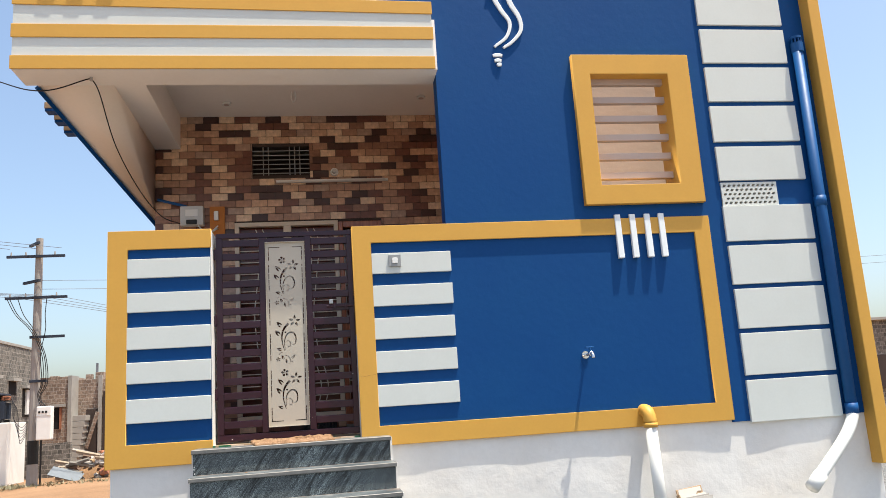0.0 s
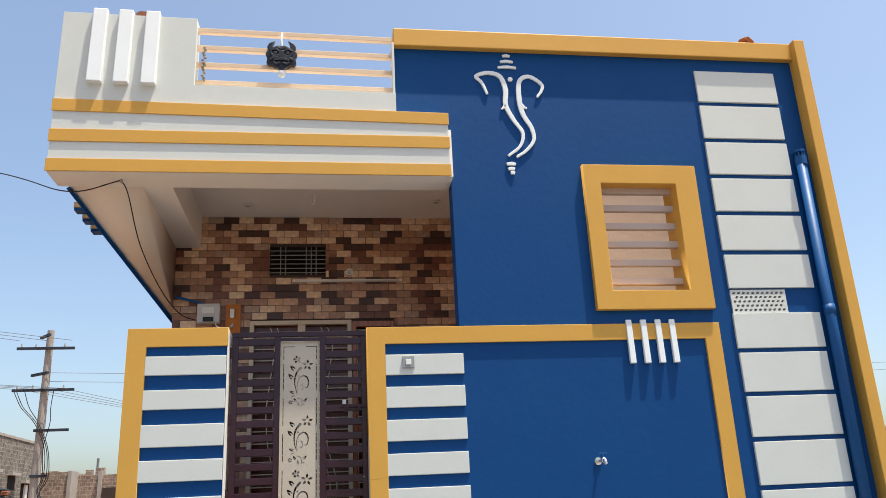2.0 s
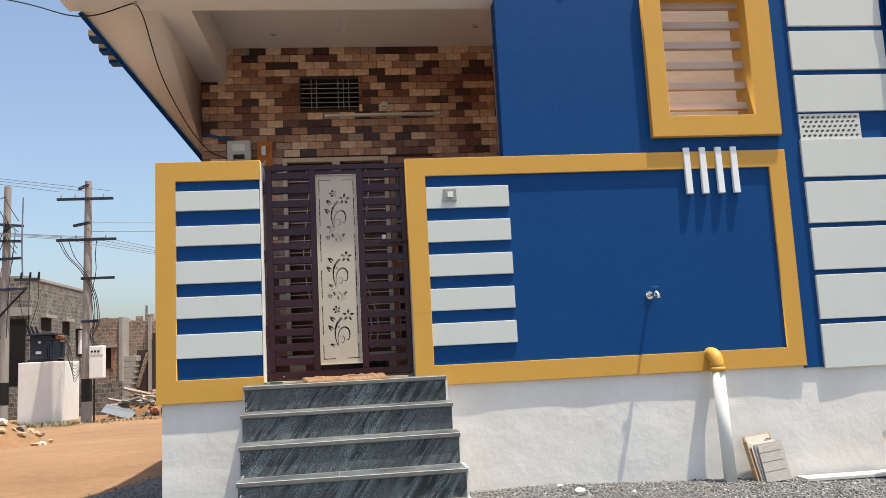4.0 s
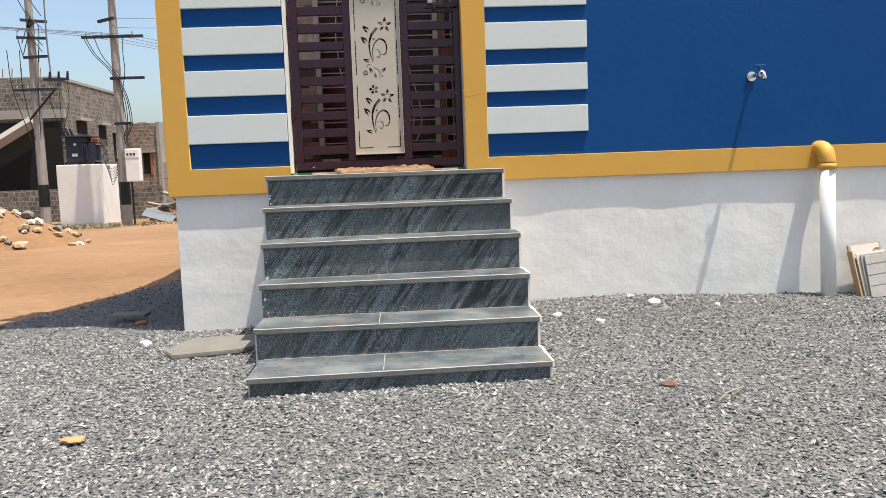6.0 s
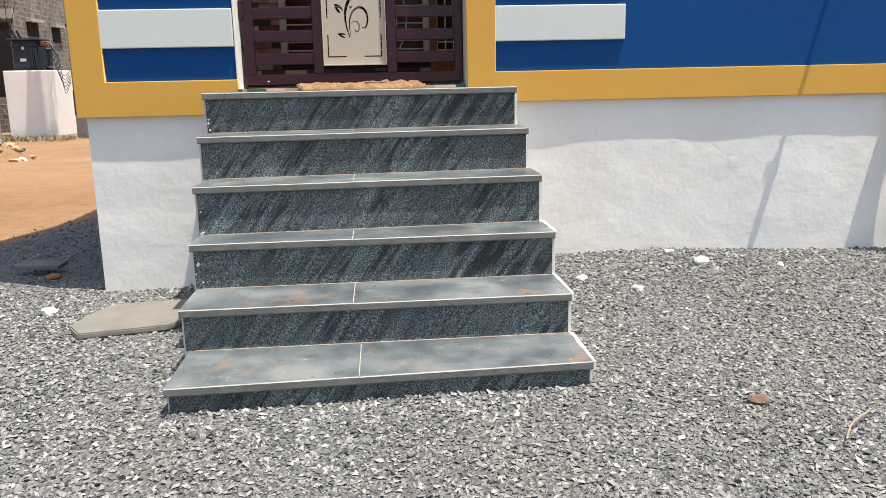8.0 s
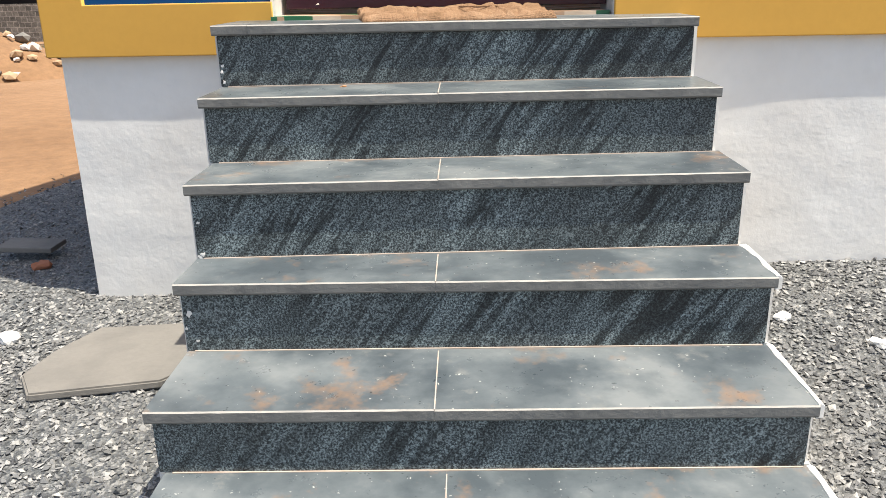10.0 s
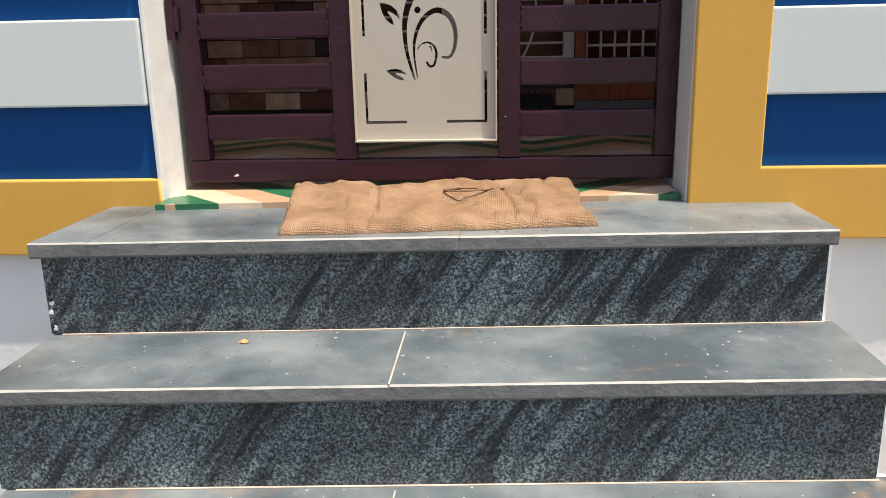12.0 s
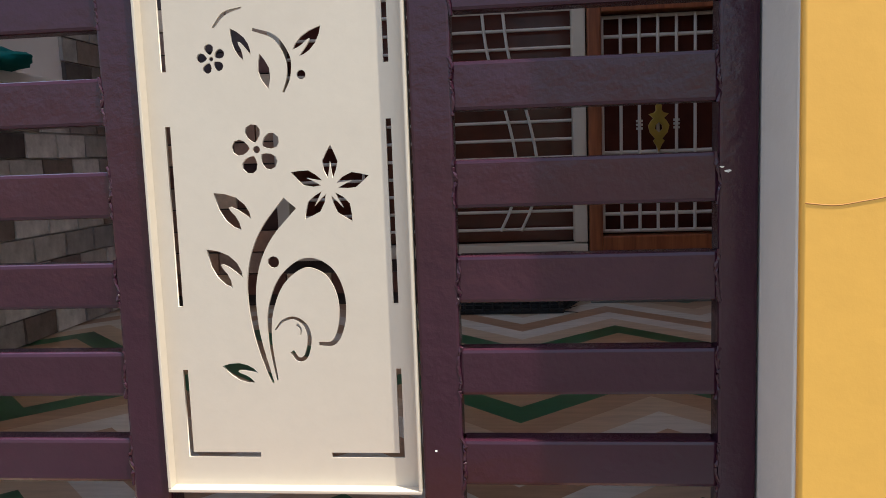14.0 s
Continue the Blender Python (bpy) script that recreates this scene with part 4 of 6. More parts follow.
core = bmesh.new()
for i, (z, x0, x1, yl, yr) in enumerate(ST):
    zb = -0.3
    nl, nr = (0.03, 0.03) if i == 0 else (ST[i - 1][3], ST[i - 1][4])
    sp = (x0, x1)
    joint = 0.866 + (0.0 if i % 2 else 0.004) + (0.03 if i > 4 else 0)
    cuts = [x0, joint, x1] if i else [x0, 0.235, 0.98, x1]
    for a, b in zip(cuts, cuts[1:]):
        slab_ = part("tread", tread(z - 0.032, z + random.uniform(-0.001, 0.001), a + 0.0003, b - 0.0003, yl, yr, nl + 0.03, nr + 0.03, sp, i * 5 + a), M_SLATE, steps, "honed grey slate tread")
        slab_.data.materials.append(M_SLATEFACE)
        slab_.data.materials.append(M_ARRIS)
        # top chamfer gets the pale arris colour with its painted sun line
        for f in slab_.data.polygons:
            if f.normal.y < -0.2 and abs(f.normal.x) < 0.7:
                f.material_index = 2 if f.normal.z > 0.3 else 1
    part("riser", slab((ST[i + 1][0] if i < 5 else -0.2) + 0.001, z - 0.033, x0 + 0.012, x1 - 0.010, yl + 0.018, yr + 0.018, yl + 0.052, yr + 0.052, 0.002, sp), M_GRANITE, steps, "dark streaked granite riser")
    bm = bmesh.new()
    for a, b in ((x0 - 0.003, x1 + 0.010),):
        s = slab(zb, z - 0.010, a, b, yl + 0.053, yr + 0.053, nl + 0.058, nr + 0.058, 0, sp)
        me_ = bpy.data.meshes.new("core")
        s.to_mesh(me_)
        core.from_mesh(me_)
        s.free()
    part("mortar_line", slab(z - 0.001, z + 0.0025, x0 + 0.02, x1 - 0.02, nl + 0.0135, nr + 0.0135, nl + 0.019, nr + 0.019, 0, sp), M_MORTAR, steps, "white mortar line")
    if i:
        part("mortar_line", slab(z - 0.03, z + 0.002, joint - 0.0015, joint + 0.0015, yl + 0.001, yr + 0.001, nl, nr, 0, sp), M_MORTAR, steps, "white mortar line")
rnd = random.Random(18)
for i in (0, 2, 3):
    z, x0, x1, yl, yr = ST[i]
    for k in range(3):
        bm = lump(rnd.uniform(0.003, 0.008), 300 + 10 * i + k, 2, 0.9, 0.9)
        for v in bm.verts:
            v.co.y *= 0.15
            v.co.z *= rnd.uniform(0.6, 1.5)
        bm.transform(Matrix.Translation((x0 + 0.016 + abs(rnd.gauss(0, 0.018)), yl + 0.0175, ST[i + 1][0] + abs(rnd.gauss(0, 0.045)) + 0.005)))
        part("plaster_splash", bm, M_LIME, steps, "splash of white plaster")
for i in range(3, 6):
    z, x0, x1, yl, yr = ST[i]
    back, wide = ST[i - 1][4] + 0.02, 0.011 if i == 3 else 0.006
    bm = bmesh.new()
    rings = []
    for k in range(25):
        y = back + (yr + 0.004 - back) * k / 24
        w = wide * (1 + 0.9 * noise.noise(Vector((i * 3.1, y * 16, 0.7)))) * (1.5 - k / 24)
        h = 0.003 + 0.0015 * noise.noise(Vector((i * 5.3, y * 25, 2.2)))
        rings.append([bm.verts.new(p) for p in ((x1 - w, y, z - 0.004), (x1 - w * 0.8, y, z + h * 0.6), (x1 + 0.002, y, z + h), (x1 + 0.011, y, z - 0.002), (x1 + 0.011, y, z - 0.034), (x1 - 0.006, y, z - 0.036))])
    for a, b in zip(rings, rings[1:]):
        for q in range(6):
            bm.faces.new((a[q], a[(q + 1) % 6], b[(q + 1) % 6], b[q]))
    bm.faces.new(rings[0][::-1])
    bm.faces.new(rings[-1])
    part("plaster_edge", bm, M_LIME, steps, "rough white plaster along the tread end")
part("stair_core", core, M_LIME, steps, "white limewashed sides")

# ---------------------------------------------------------------- gate
gate = thing("iron_gate", (0.87, 0.16, 1.14), "glossy maroon iron gate with a cream cut-out panel", "gate")
G0, G1 = 0.145, 0.185
part("frame_bar", box(0.262, 1.490, G0, G1, 1.142, 1.198, bev=0.004), M_MAROON, gate)
part("frame_bar", box(0.262, 1.490, G0, G1, 2.95, 2.995, bev=0.004), M_MAROON, gate)
for a, b in ((0.262, 0.318), (0.645, 0.700), (1.058, 1.112), (1.442, 1.490)):
    part("stile", box(a, b, G0 - 0.001, G1 + 0.001, 1.199, 2.949, bev=0.004), M_MAROON, gate)
for a, b in ((0.318, 0.645), (1.112, 1.442)):
    z = 1.251
    while z < 2.9:
        part("slat", box(a - 0.001, b + 0.001, G0 + 0.002, G1 - 0.002, z, z + 0.0625, bev=0.005), M_MAROON, gate)
        z += 0.1245
part("slat", box(0.70, 1.064, G0 + 0.006, G1 - 0.006, 2.905, 2.94, bev=0.003), M_MAROON, gate)
rnd = random.Random(31)
for a, b in ((0.318, 0.645), (1.112, 1.442)):
    for k in range(14):
        zc = 1.251 + 0.1245 * k + 0.031
        for x, s_ in ((a, 1), (b, -1)):
            pts = [(x + s_ * rnd.uniform(-0.003, 0.003), G0 + 0.0005, zc + 0.034 * q + rnd.uniform(-0.004, 0.004)) for q in (-1, -0.6, -0.2, 0.2, 0.6, 1)]
            bm = tube(bmesh.new(), pts, 0.0024, 6, 3)
            for v in bm.verts:
                v.co += Vector((noise.noise(v.co * 300), 0.5 * noise.noise(v.co * 310 + Vector((9, 2, 1))), noise.noise(v.co * 290))) * 0.0025
            part("weld_bead", bm, M_MAROON, gate)
for z in (1.55, 2.2, 2.8):
    bm = rod(bmesh.new(), (0.254, 0.137, z - 0.05), (0.254, 0.137, z + 0.05), 0.010)
    bx(bm, 0.247, 0.275, 0.134, 0.1445, z - 0.03, z + 0.03, 0.002)
    part("hinge", bm, M_MAROON, gate)
bm = rod(bmesh.new(), (1.24, 0.128, 2.285), (1.475, 0.128, 2.285), 0.010)
bx(bm, 1.30, 1.32, 0.112, 0.146, 2.26, 2.31, 0.003)
bx(bm, 1.40, 1.42, 0.112, 0.146, 2.26, 2.31, 0.003)
part("bolt", bm, M_MAROON, gate)
part("padlock", box(1.262, 1.298, 0.112, 0.130, 2.305, 2.345, bev=0.006), M_STEEL, gate, "small steel padlock")

for k, (x, z) in enumerate(((0.386, 1.160), (1.452, 1.662), (1.445, 1.668), (1.076, 1.30))):
    bm = lump((0.0055, 0.0035, 0.0025, 0.0016)[k], 520 + k, 2, 0.55, 0.8)
    for v in bm.verts:
        v.co.y *= 0.25
    bm.transform(Matrix.Translation((x, G0 - 0.0012, z)))
    part("paint_fleck", bm, M_WHITEST, gate, "fleck of white plaster")

# cut-out panel
PX, PZ, PW, PH = 0.703, 1.246, 0.348, 1.652


def round_petal(c, a, r):
    d, n = Vector((math.cos(a), math.sin(a))), Vector((-math.sin(a), math.cos(a)))
    prof = ((0.27, 0.0), (0.36, 0.13), (0.52, 0.26), (0.74, 0.31), (0.92, 0.22), (1.0, 0.0), (0.92, -0.22), (0.74, -0.31), (0.52, -0.26), (0.36, -0.13))
    return [tuple(Vector(c) + d * (r * t) + n * (r * w)) for t, w in prof]


def flower5(c, r):
    return [round_petal(c, radians(100) + k * math.tau / 5, r) for k in range(5)] + [disc(c, 0.15 * r, 8)]


def star5(c, r):
    tips = ((c[0] + r * math.cos(a), c[1] + r * math.sin(a)) for a in (radians(86) + k * math.tau / 5 for k in range(5)))
    return [slit_petal(t, (c[0] + (t[0] - c[0]) * 0.2, c[1] + (t[1] - c[1]) * 0.2), r * 0.19) for t in tips]


def spray(v, flower):
    up = lambda pts: [(a, c + v) for a, c in pts]
    h = [stroke(up([(0.150, 0.146), (0.144, 0.164), (0.131, 0.215), (0.127, 0.270), (0.135, 0.316), (0.154, 0.354), (0.187, 0.392)]), 0.003, 0.022, 0.012),
         stroke(up([(0.156, 0.150), (0.149, 0.207), (0.153, 0.250), (0.171, 0.289), (0.203, 0.311), (0.234, 0.300), (0.250, 0.268), (0.250, 0.229), (0.238, 0.202), (0.217, 0.200)]), 0.003, 0.005, 0.014),
         stroke(up([(0.157, 0.220), (0.168, 0.232), (0.184, 0.236), (0.199, 0.226), (0.204, 0.207), (0.198, 0.183), (0.187, 0.179), (0.179, 0.190)]), 0.002, 0.006, 0.006),
         stroke(up([(0.1875, 0.2275), (0.1925, 0.221), (0.192, 0.212)]), 0.004, 0.001),
         disc((0.160, 0.313 + v), 0.008), notched_leaf(*up([(0.083, 0.408), (0.126, 0.367)]), 0.017), notched_leaf(*up([(0.068, 0.332), (0.109, 0.288)]), 0.017), notched_leaf(*up([(0.079, 0.170), (0.126, 0.155)]), 0.012),
         *star5((0.242, 0.412 + v), 0.055)]
    return h + (flower5((0.146, 0.464 + v), 0.034) if flower else [])


def tail(v):
    up = lambda pts: [(a, c + v) for a, c in pts]
    return [*flower5((0.092, 0.584 + v), 0.020), stroke(up([(0.097, 0.624), (0.113, 0.641), (0.137, 0.648)]), 0.003, 0.002, 0.005),
            stroke(up([(0.150, 0.6195), (0.179, 0.608), (0.195, 0.582), (0.195, 0.557), (0.187, 0.537)]), 0.004, 0.003, 0.007),
            notched_leaf(*up([(0.120, 0.622), (0.141, 0.585)]), 0.010), notched_leaf(*up([(0.241, 0.620), (0.208, 0.587)]), 0.010), petal(*up([(0.158, 0.588), (0.167, 0.542)]), 0.008), disc((0.212, 0.559 + v), 0.006)]


cut = [*spray(0.0, True), *spray(0.512, False), *spray(1.024, True), *tail(0.0), *tail(0.512)]
for c in (0.254, 0.570, 0.886, 1.202):
    for x in (0.022, 0.321):
        cut.append(rect(x, x + 0.007, c, c + 0.244))
for x0, x1, xv in ((0.022, 0.126, 0.022), (0.227, 0.328, 0.321)):
    for low in (True, False):
        z0, z1, zh = (0.040, 0.165, 0.040) if low else (1.486, 1.611, 1.604)
        if xv < 0.1:
            cut.append([(xv, z0), (x1, zh), (x1, zh + 0.007), (xv + 0.007, zh + 0.007), (xv + 0.007, z1), (xv, z1)] if low else [(xv, z0), (xv + 0.007, z0), (xv + 0.007, zh), (x1, zh), (x1, z1), (xv, z1)])
        else:
            cut.append([(x0, zh), (x1, zh), (x1, z1), (xv, z1), (xv, zh + 0.007), (x0, zh + 0.007)] if low else [(xv, z0), (x1, z0), (x1, z1), (x0, z1), (x0, zh), (xv, zh)])
sheet_me = flat_shape("cut_out_panel", [rect(0, PW, 0, PH)], cut, 0.004, Matrix.Translation((PX, 0.157, PZ)) @ UPRIGHT, M_CREAM)
panel = part("cut_out_panel", sheet_me, M_CREAM, gate, "cream sheet panel cut with floral sprays")
for p in ((PX - 0.004, PX, 0.137, 0.163, PZ, PZ + PH), (PX + PW, PX + PW + 0.004, 0.137, 0.163, PZ, PZ + PH), (PX - 0.004, PX + PW + 0.004, 0.137, 0.163, PZ - 0.005, PZ), (PX - 0.004, PX + PW + 0.004, 0.137, 0.163, PZ + PH, PZ + PH + 0.005)):
    part("panel_rim", box(*p, bev=0.0012), M_CREAM, panel)

# folded jute sack on the landing
mat_bm = bmesh.new()
NX, NY = 150, 40
grid = []
for j in range(NY + 1):
    row = []
    for i in range(NX + 1):
        u, w = i / NX, j / NY
        x = (0.614 + 0.645 * u) * (1 - w) + (0.535 + 0.712 * u) * w + 0.014 * noise.noise(Vector((w * 5, 0.2 + u * 2, 1)))
        y = -0.312 + 0.075 * u + (0.447 - 0.07 * u) * w + 0.010 * noise.noise(Vector((u * 7, w * 2, 3.3)))
        fold = 0.004 * math.sin(u * 9 + w * 2) + 0.016 * noise.noise(Vector((u * 6, w * 3, 8.0))) + 0.011 * noise.noise(Vector((u * 15, w * 6, 2.0))) - 0.008 * math.exp(-(noise.noise(Vector((u * 5, w * 2.5, 4.0))) / 0.05) ** 2) - 0.012 * math.exp(-((u - 0.27 - 0.05 * w - 0.015 * math.sin(w * 5)) / 0.008) ** 2) - 0.011 * math.exp(-((u - 0.74 + 0.03 * w - 0.012 * math.sin(w * 4)) / 0.008) ** 2)
        edge = min(w / 0.06, 1.0, (1 - w) / 0.04, u / 0.02, (1 - u) / 0.02)
        row.append(mat_bm.verts.new((x, y, 1.110 + 0.016 * sstep(-0.06 + 0.085 * u - 0.03, -0.06 + 0.085 * u + 0.03, y) + 0.022 * math.sqrt(max(edge, 0.02)) + 0.9 * max(fold, -0.018) * edge)))
    grid.append(row)
for a, b in zip(grid, grid[1:]):
    for i in range(NX):
        mat_bm.faces.new((a[i], a[i + 1], b[i + 1], b[i]))
rim = [*grid[0], *[r[-1] for r in grid[1:]], *grid[-1][-2::-1], *[r[0] for r in grid[-2:0:-1]]]
low = [mat_bm.verts.new((v.co.x, v.co.y, 1.1085)) for v in rim]
for k in range(len(rim)):
    mat_bm.faces.new((rim[k], low[k], low[(k + 1) % len(low)], rim[(k + 1) % len(rim)]))
sack = solo("jute_sack", mat_bm, M_JUTE, "folded brown jute sack used as a doormat on the landing", "doormat", soft=True)
bm = bmesh.new()
tube(bm, [(1.07, 0.02, 1.143), (1.02, -0.01, 1.146), (0.97, -0.03, 1.146), (0.93, -0.01, 1.146), (0.98, 0.01, 1.147), (1.05, 0.0, 1.146), (1.10, 0.05, 1.144)], 0.0028, 5)
part("loose_thread", bm, M_JUTE, sack, "loose brown thread")

# ---------------------------------------------------------------- porch fittings
win = thing("window_2", (0.85, 2.2, 1.36), "pale framed porch window with steel grille bars", "window", kind="structure")
x0, x1, z0, z1 = PWIN
for p in ((x0, x1, z0, z0 + 0.045), (x0, x1, z1 - 0.05, z1), (x0, x0 + 0.05, z0 + 0.05, z1 - 0.05), (x1 - 0.05, x1, z0 + 0.05, z1 - 0.05), (0.79, 0.88, z0 + 0.05, z1 - 0.05)):
    part("window_frame", box(p[0], p[1], 2.15, 2.24, p[2], p[3], bev=0.005), M_SASH, win)
for a, b in ((0.282, 0.79), (0.88, 1.378)):
    part("pane", box(a, b, 2.245, 2.255, z0 + 0.05, z1 - 0.05), M_GLASSD, win, "dark window pane")
    z = z0 + 0.10
    while z < z1 - 0.08:
        part("grille_bar", rod(bmesh.new(), (a, 2.20, z), (b, 2.20, z), 0.006, seg=8), M_GRILLE, win)
        z += 0.068
    mid = (a + b) / 2 - 0.068
    for dx in (0, 0.078):
        bend = ((0.04, 0.095), (0.085, 0.195), (0.105, 0.315), (0.098, 0.415), (0.067, 0.555), (0.01, 0.745), (-0.01, 0.9), (-0.03, 1.2), (0.03, 1.7), (0.06, 2.0), (0.0, z1 - 0.08 - z0))
        part("grille_bar", tube(bmesh.new(), [(mid + dx + u, 2.188, z0 + w) for u, w in bend], 0.006, 6, 3), M_GRILLE, win)

door = thing("door_1", (1.7, 2.2, 1.12), "polished red wood entrance door with steel grilles", "door", kind="structure")
x0, x1, z0, z1 = PDOOR
part("threshold", box(x0, x1, 2.12, 2.24, z0 + 0.002, 1.19, bev=0.004), M_SLABST, door, "grey stone threshold")
for p in ((x0, x0 + 0.050, 1.191, z1), (x1 - 0.045, x1, 1.191, z1), (x0 + 0.050, x1 - 0.045, z1 - 0.07, z1), (x0 + 0.050, x1 - 0.045, 1.191, 1.372), (x0 + 0.050, x1 - 0.045, 2.19, 2.34)):
    part("door_frame", box(p[0], p[1], 2.14, 2.23, p[2], p[3], bev=0.006), M_WOOD, door)
for g0, g1 in ((1.376, 2.186), (2.344, 3.46)):
    part("door_pane", box(1.486, 1.898, 2.235, 2.245, g0, g1), M_GLASSD, door, "dark pane")
    zc = (g0 + g1) / 2
    for z in (g0 + 0.01, g0 + 0.075, zc - 0.1, zc + 0.1, g1 - 0.08, g1 - 0.01):
        part("grille_bar", rod(bmesh.new(), (1.488, 2.19, z), (1.896, 2.19, z), 0.007, seg=8), M_GRILLE, door)
    for k in range(7):
        x = 1.491 + k * 0.0672
        part("grille_bar", rod(bmesh.new(), (x, 2.185, g0 + 0.01), (x, 2.185, g1 - 0.01), 0.006, seg=8), M_GRILLE, door)
    zc = (g0 + g1) / 2
    for x in (1.6254, 1.7598):
        bm = bmesh.new()
        for dz in (-0.014, 0.0, 0.014):
            rod(bm, (x, 2.185, zc + dz - 0.004), (x, 2.185, zc + dz + 0.004), 0.012)
        part("grille_knob", bm, M_GRILLE, door)
    half = [(0, -0.085), (0.008, -0.065), (0.018, -0.05), (0.010, -0.042), (0.030, -0.018), (0.036, 0.006), (0.026, 0.024), (0.016, 0.033), (0.032, 0.048), (0.016, 0.052), (0.008, 0.062), (0.010, 0.078), (0, 0.088)]
    orn = half + [(-u, w) for u, w in half[-2:0:-1]]
    heart = [(0, -0.022), (0.016, -0.006), (0.014, 0.008), (0.0, 0.022), (-0.014, 0.008), (-0.016, -0.006)]
    part("grille_ornament", flat_shape("grille_ornament", [orn], [heart], 0.012, Matrix.Translation((1.6926, 2.17, zc - 0.012)) @ UPRIGHT, M_GOLD, 0.002), M_GOLD, door, "gold cast ornament")

vent = thing("wall_vent", (0.82, 2.2, 4.125), "dark barred vent opening high in the stone clad wall", "vent")
for k in range(6):
    z = 4.18 + k * 0.056
    part("grille_bar", rod(bmesh.new(), (0.448, 2.21, z), (1.119, 2.21, z), 0.006, seg=8), M_STEEL, vent)
for x in (0.575, 0.635, 0.885, 0.945, 1.005):
    part("grille_bar", rod(bmesh.new(), (x, 2.20, 4.147), (x, 2.20, 4.506), 0.006, seg=8), M_STEEL, vent)
lamp = thing("tube_light", (1.4, 2.1, 4.05), "unlit white tube light on the stone clad wall", "lamp")
part("batten", box(0.722, 2.05, 2.125, 2.165, 4.04, 4.072, bev=0.006), M_WHITEPL, lamp)
part("tube", rod(bmesh.new(), (0.76, 2.115, 4.056), (2.01, 2.115, 4.056), 0.013), M_WHITEPL, lamp, "white glass tube", True)
bl = thing("bulb_holder", (1.46, 2.1, 4.13), "round white bulb holder on the wall", "lamp")
part("base", rod(bmesh.new(), (1.411, 2.17, 4.165), (1.411, 2.13, 4.165), 0.05, 0.045, 20), M_WHITEPL, bl)
part("socket", rod(bmesh.new(), (1.411, 2.13, 4.165), (1.411, 2.09, 4.165), 0.03, 0.026, 20), M_GREYBOX, bl)
meter = thing("electric_meter", (-0.2, 2.1, 3.5), "grey plastic electric meter on the porch wall", "meter")
part("case", box(-0.365, -0.105, 2.05, 2.165, 3.535, 3.765, bev=0.015), M_GREYBOX, meter)
part("display", box(-0.305, -0.165, 2.042, 2.052, 3.64, 3.72, bev=0.003), M_WHITEPL, meter, "white meter face")
part("terminal_cover", box(-0.295, -0.175, 2.035, 2.051, 3.545, 3.60, bev=0.008), M_BLACK, meter, "dark terminal cover")
board = thing("switch_board", (0.04, 2.12, 3.5), "orange board with a white switch beside the meter", "switchboard")
part("board", box(-0.045, 0.125, 2.135, 2.165, 3.42, 3.77, bev=0.004), M_ORANGE, board)
part("switch", box(0.005, 0.055, 2.10, 2.136, 3.60, 3.71, bev=0.006), M_WHITEPL, board, "white switch")
solo("conduit", rod(bmesh.new(), (-0.62, 2.10, 3.86), (-0.30, 2.10, 3.77), 0.016), M_PVCBLUE, "blue conduit leading into the meter", "conduit")
for x, y in ((0.205, 1.735), (2.435, 1.565)):
    t = thing("ceiling_socket", (x, y, 4.865), "round white lamp socket in the porch ceiling", "socket", "sockets in the ceiling")
    part("rim", rod(bmesh.new(), (x, y, 4.884), (x, y, 4.863), 0.045, 0.055, 24), M_WHITEPL, t)
    part("bulb_well", rod(bmesh.new(), (x, y, 4.8625), (x, y, 4.8595), 0.030, 0.028, 20), M_SLAT, t, "dull socket well")
hx, hy = 0.97, 1.40
solo("fan_hook", tube(bmesh.new(), [(hx - 0.02, hy, 4.887), (hx - 0.022, hy, 4.80), (hx, hy, 4.76), (hx + 0.022, hy, 4.80), (hx + 0.02, hy, 4.887)], 0.006, 8), M_WHITEPL, "white ceiling fan hook in the porch", "hook", soft=True)
bm = bmesh.new()
for k in range(9):
    bx(bm, 0.955, 1.325, 1.93 + 0.024 * k, 1.948 + 0.024 * k, 1.123, 1.140 + 0.011 * k, 0.003)
rnd = random.Random(41)
for k in range(46):
    y = rnd.uniform(1.94, 2.13)
    rod(bm, (1.32, y, 1.127), (1.345 + rnd.uniform(0, 0.035), y + rnd.uniform(-0.03, 0.01), 1.126 + rnd.uniform(0, 0.05)), 0.003, 0.001, 5)
for k in range(11):
    rod(bm, (0.97 + 0.034 * k, 1.925, 1.131), (0.97 + 0.034 * k, 2.14, 1.238), 0.005, seg=6)
solo("rubber_mat", bm, M_BLACK, "ribbed black rubber mat against the wall below the window", "mat")
bm = lump(0.135, 21, 3, 0.26, 0.3)
bm.transform(Matrix.Translation((-0.42, 1.47, 2.036)))
solo("teal_cloth", bm, M_TEAL, "crumpled teal cloth on the porch ledge", "cloth", soft=True)
structure("porch_ledge", box(-0.45, -0.385, 0.30, 1.875, 1.962, 2.0, bev=0.006), M_CEIL, "pale plastered ledge on the porch side wall", "ledge")

# service cable
cab = thing("service_cable", (-0.9, 1.0, 4.4), "black service cable slung under the balcony to the meter", "cable")
part("cable_run", tube(bmesh.new(), [(-16.0, 9.0, 9.6), (-9.0, 4.6, 7.0), (-4.5, 2.0, 5.72), (-2.2, 0.75, 4.83), (-1.31, 0.14, 4.385), (-0.815, 0.07, 4.475)], 0.006, 6, 10), M_WIRE, cab)
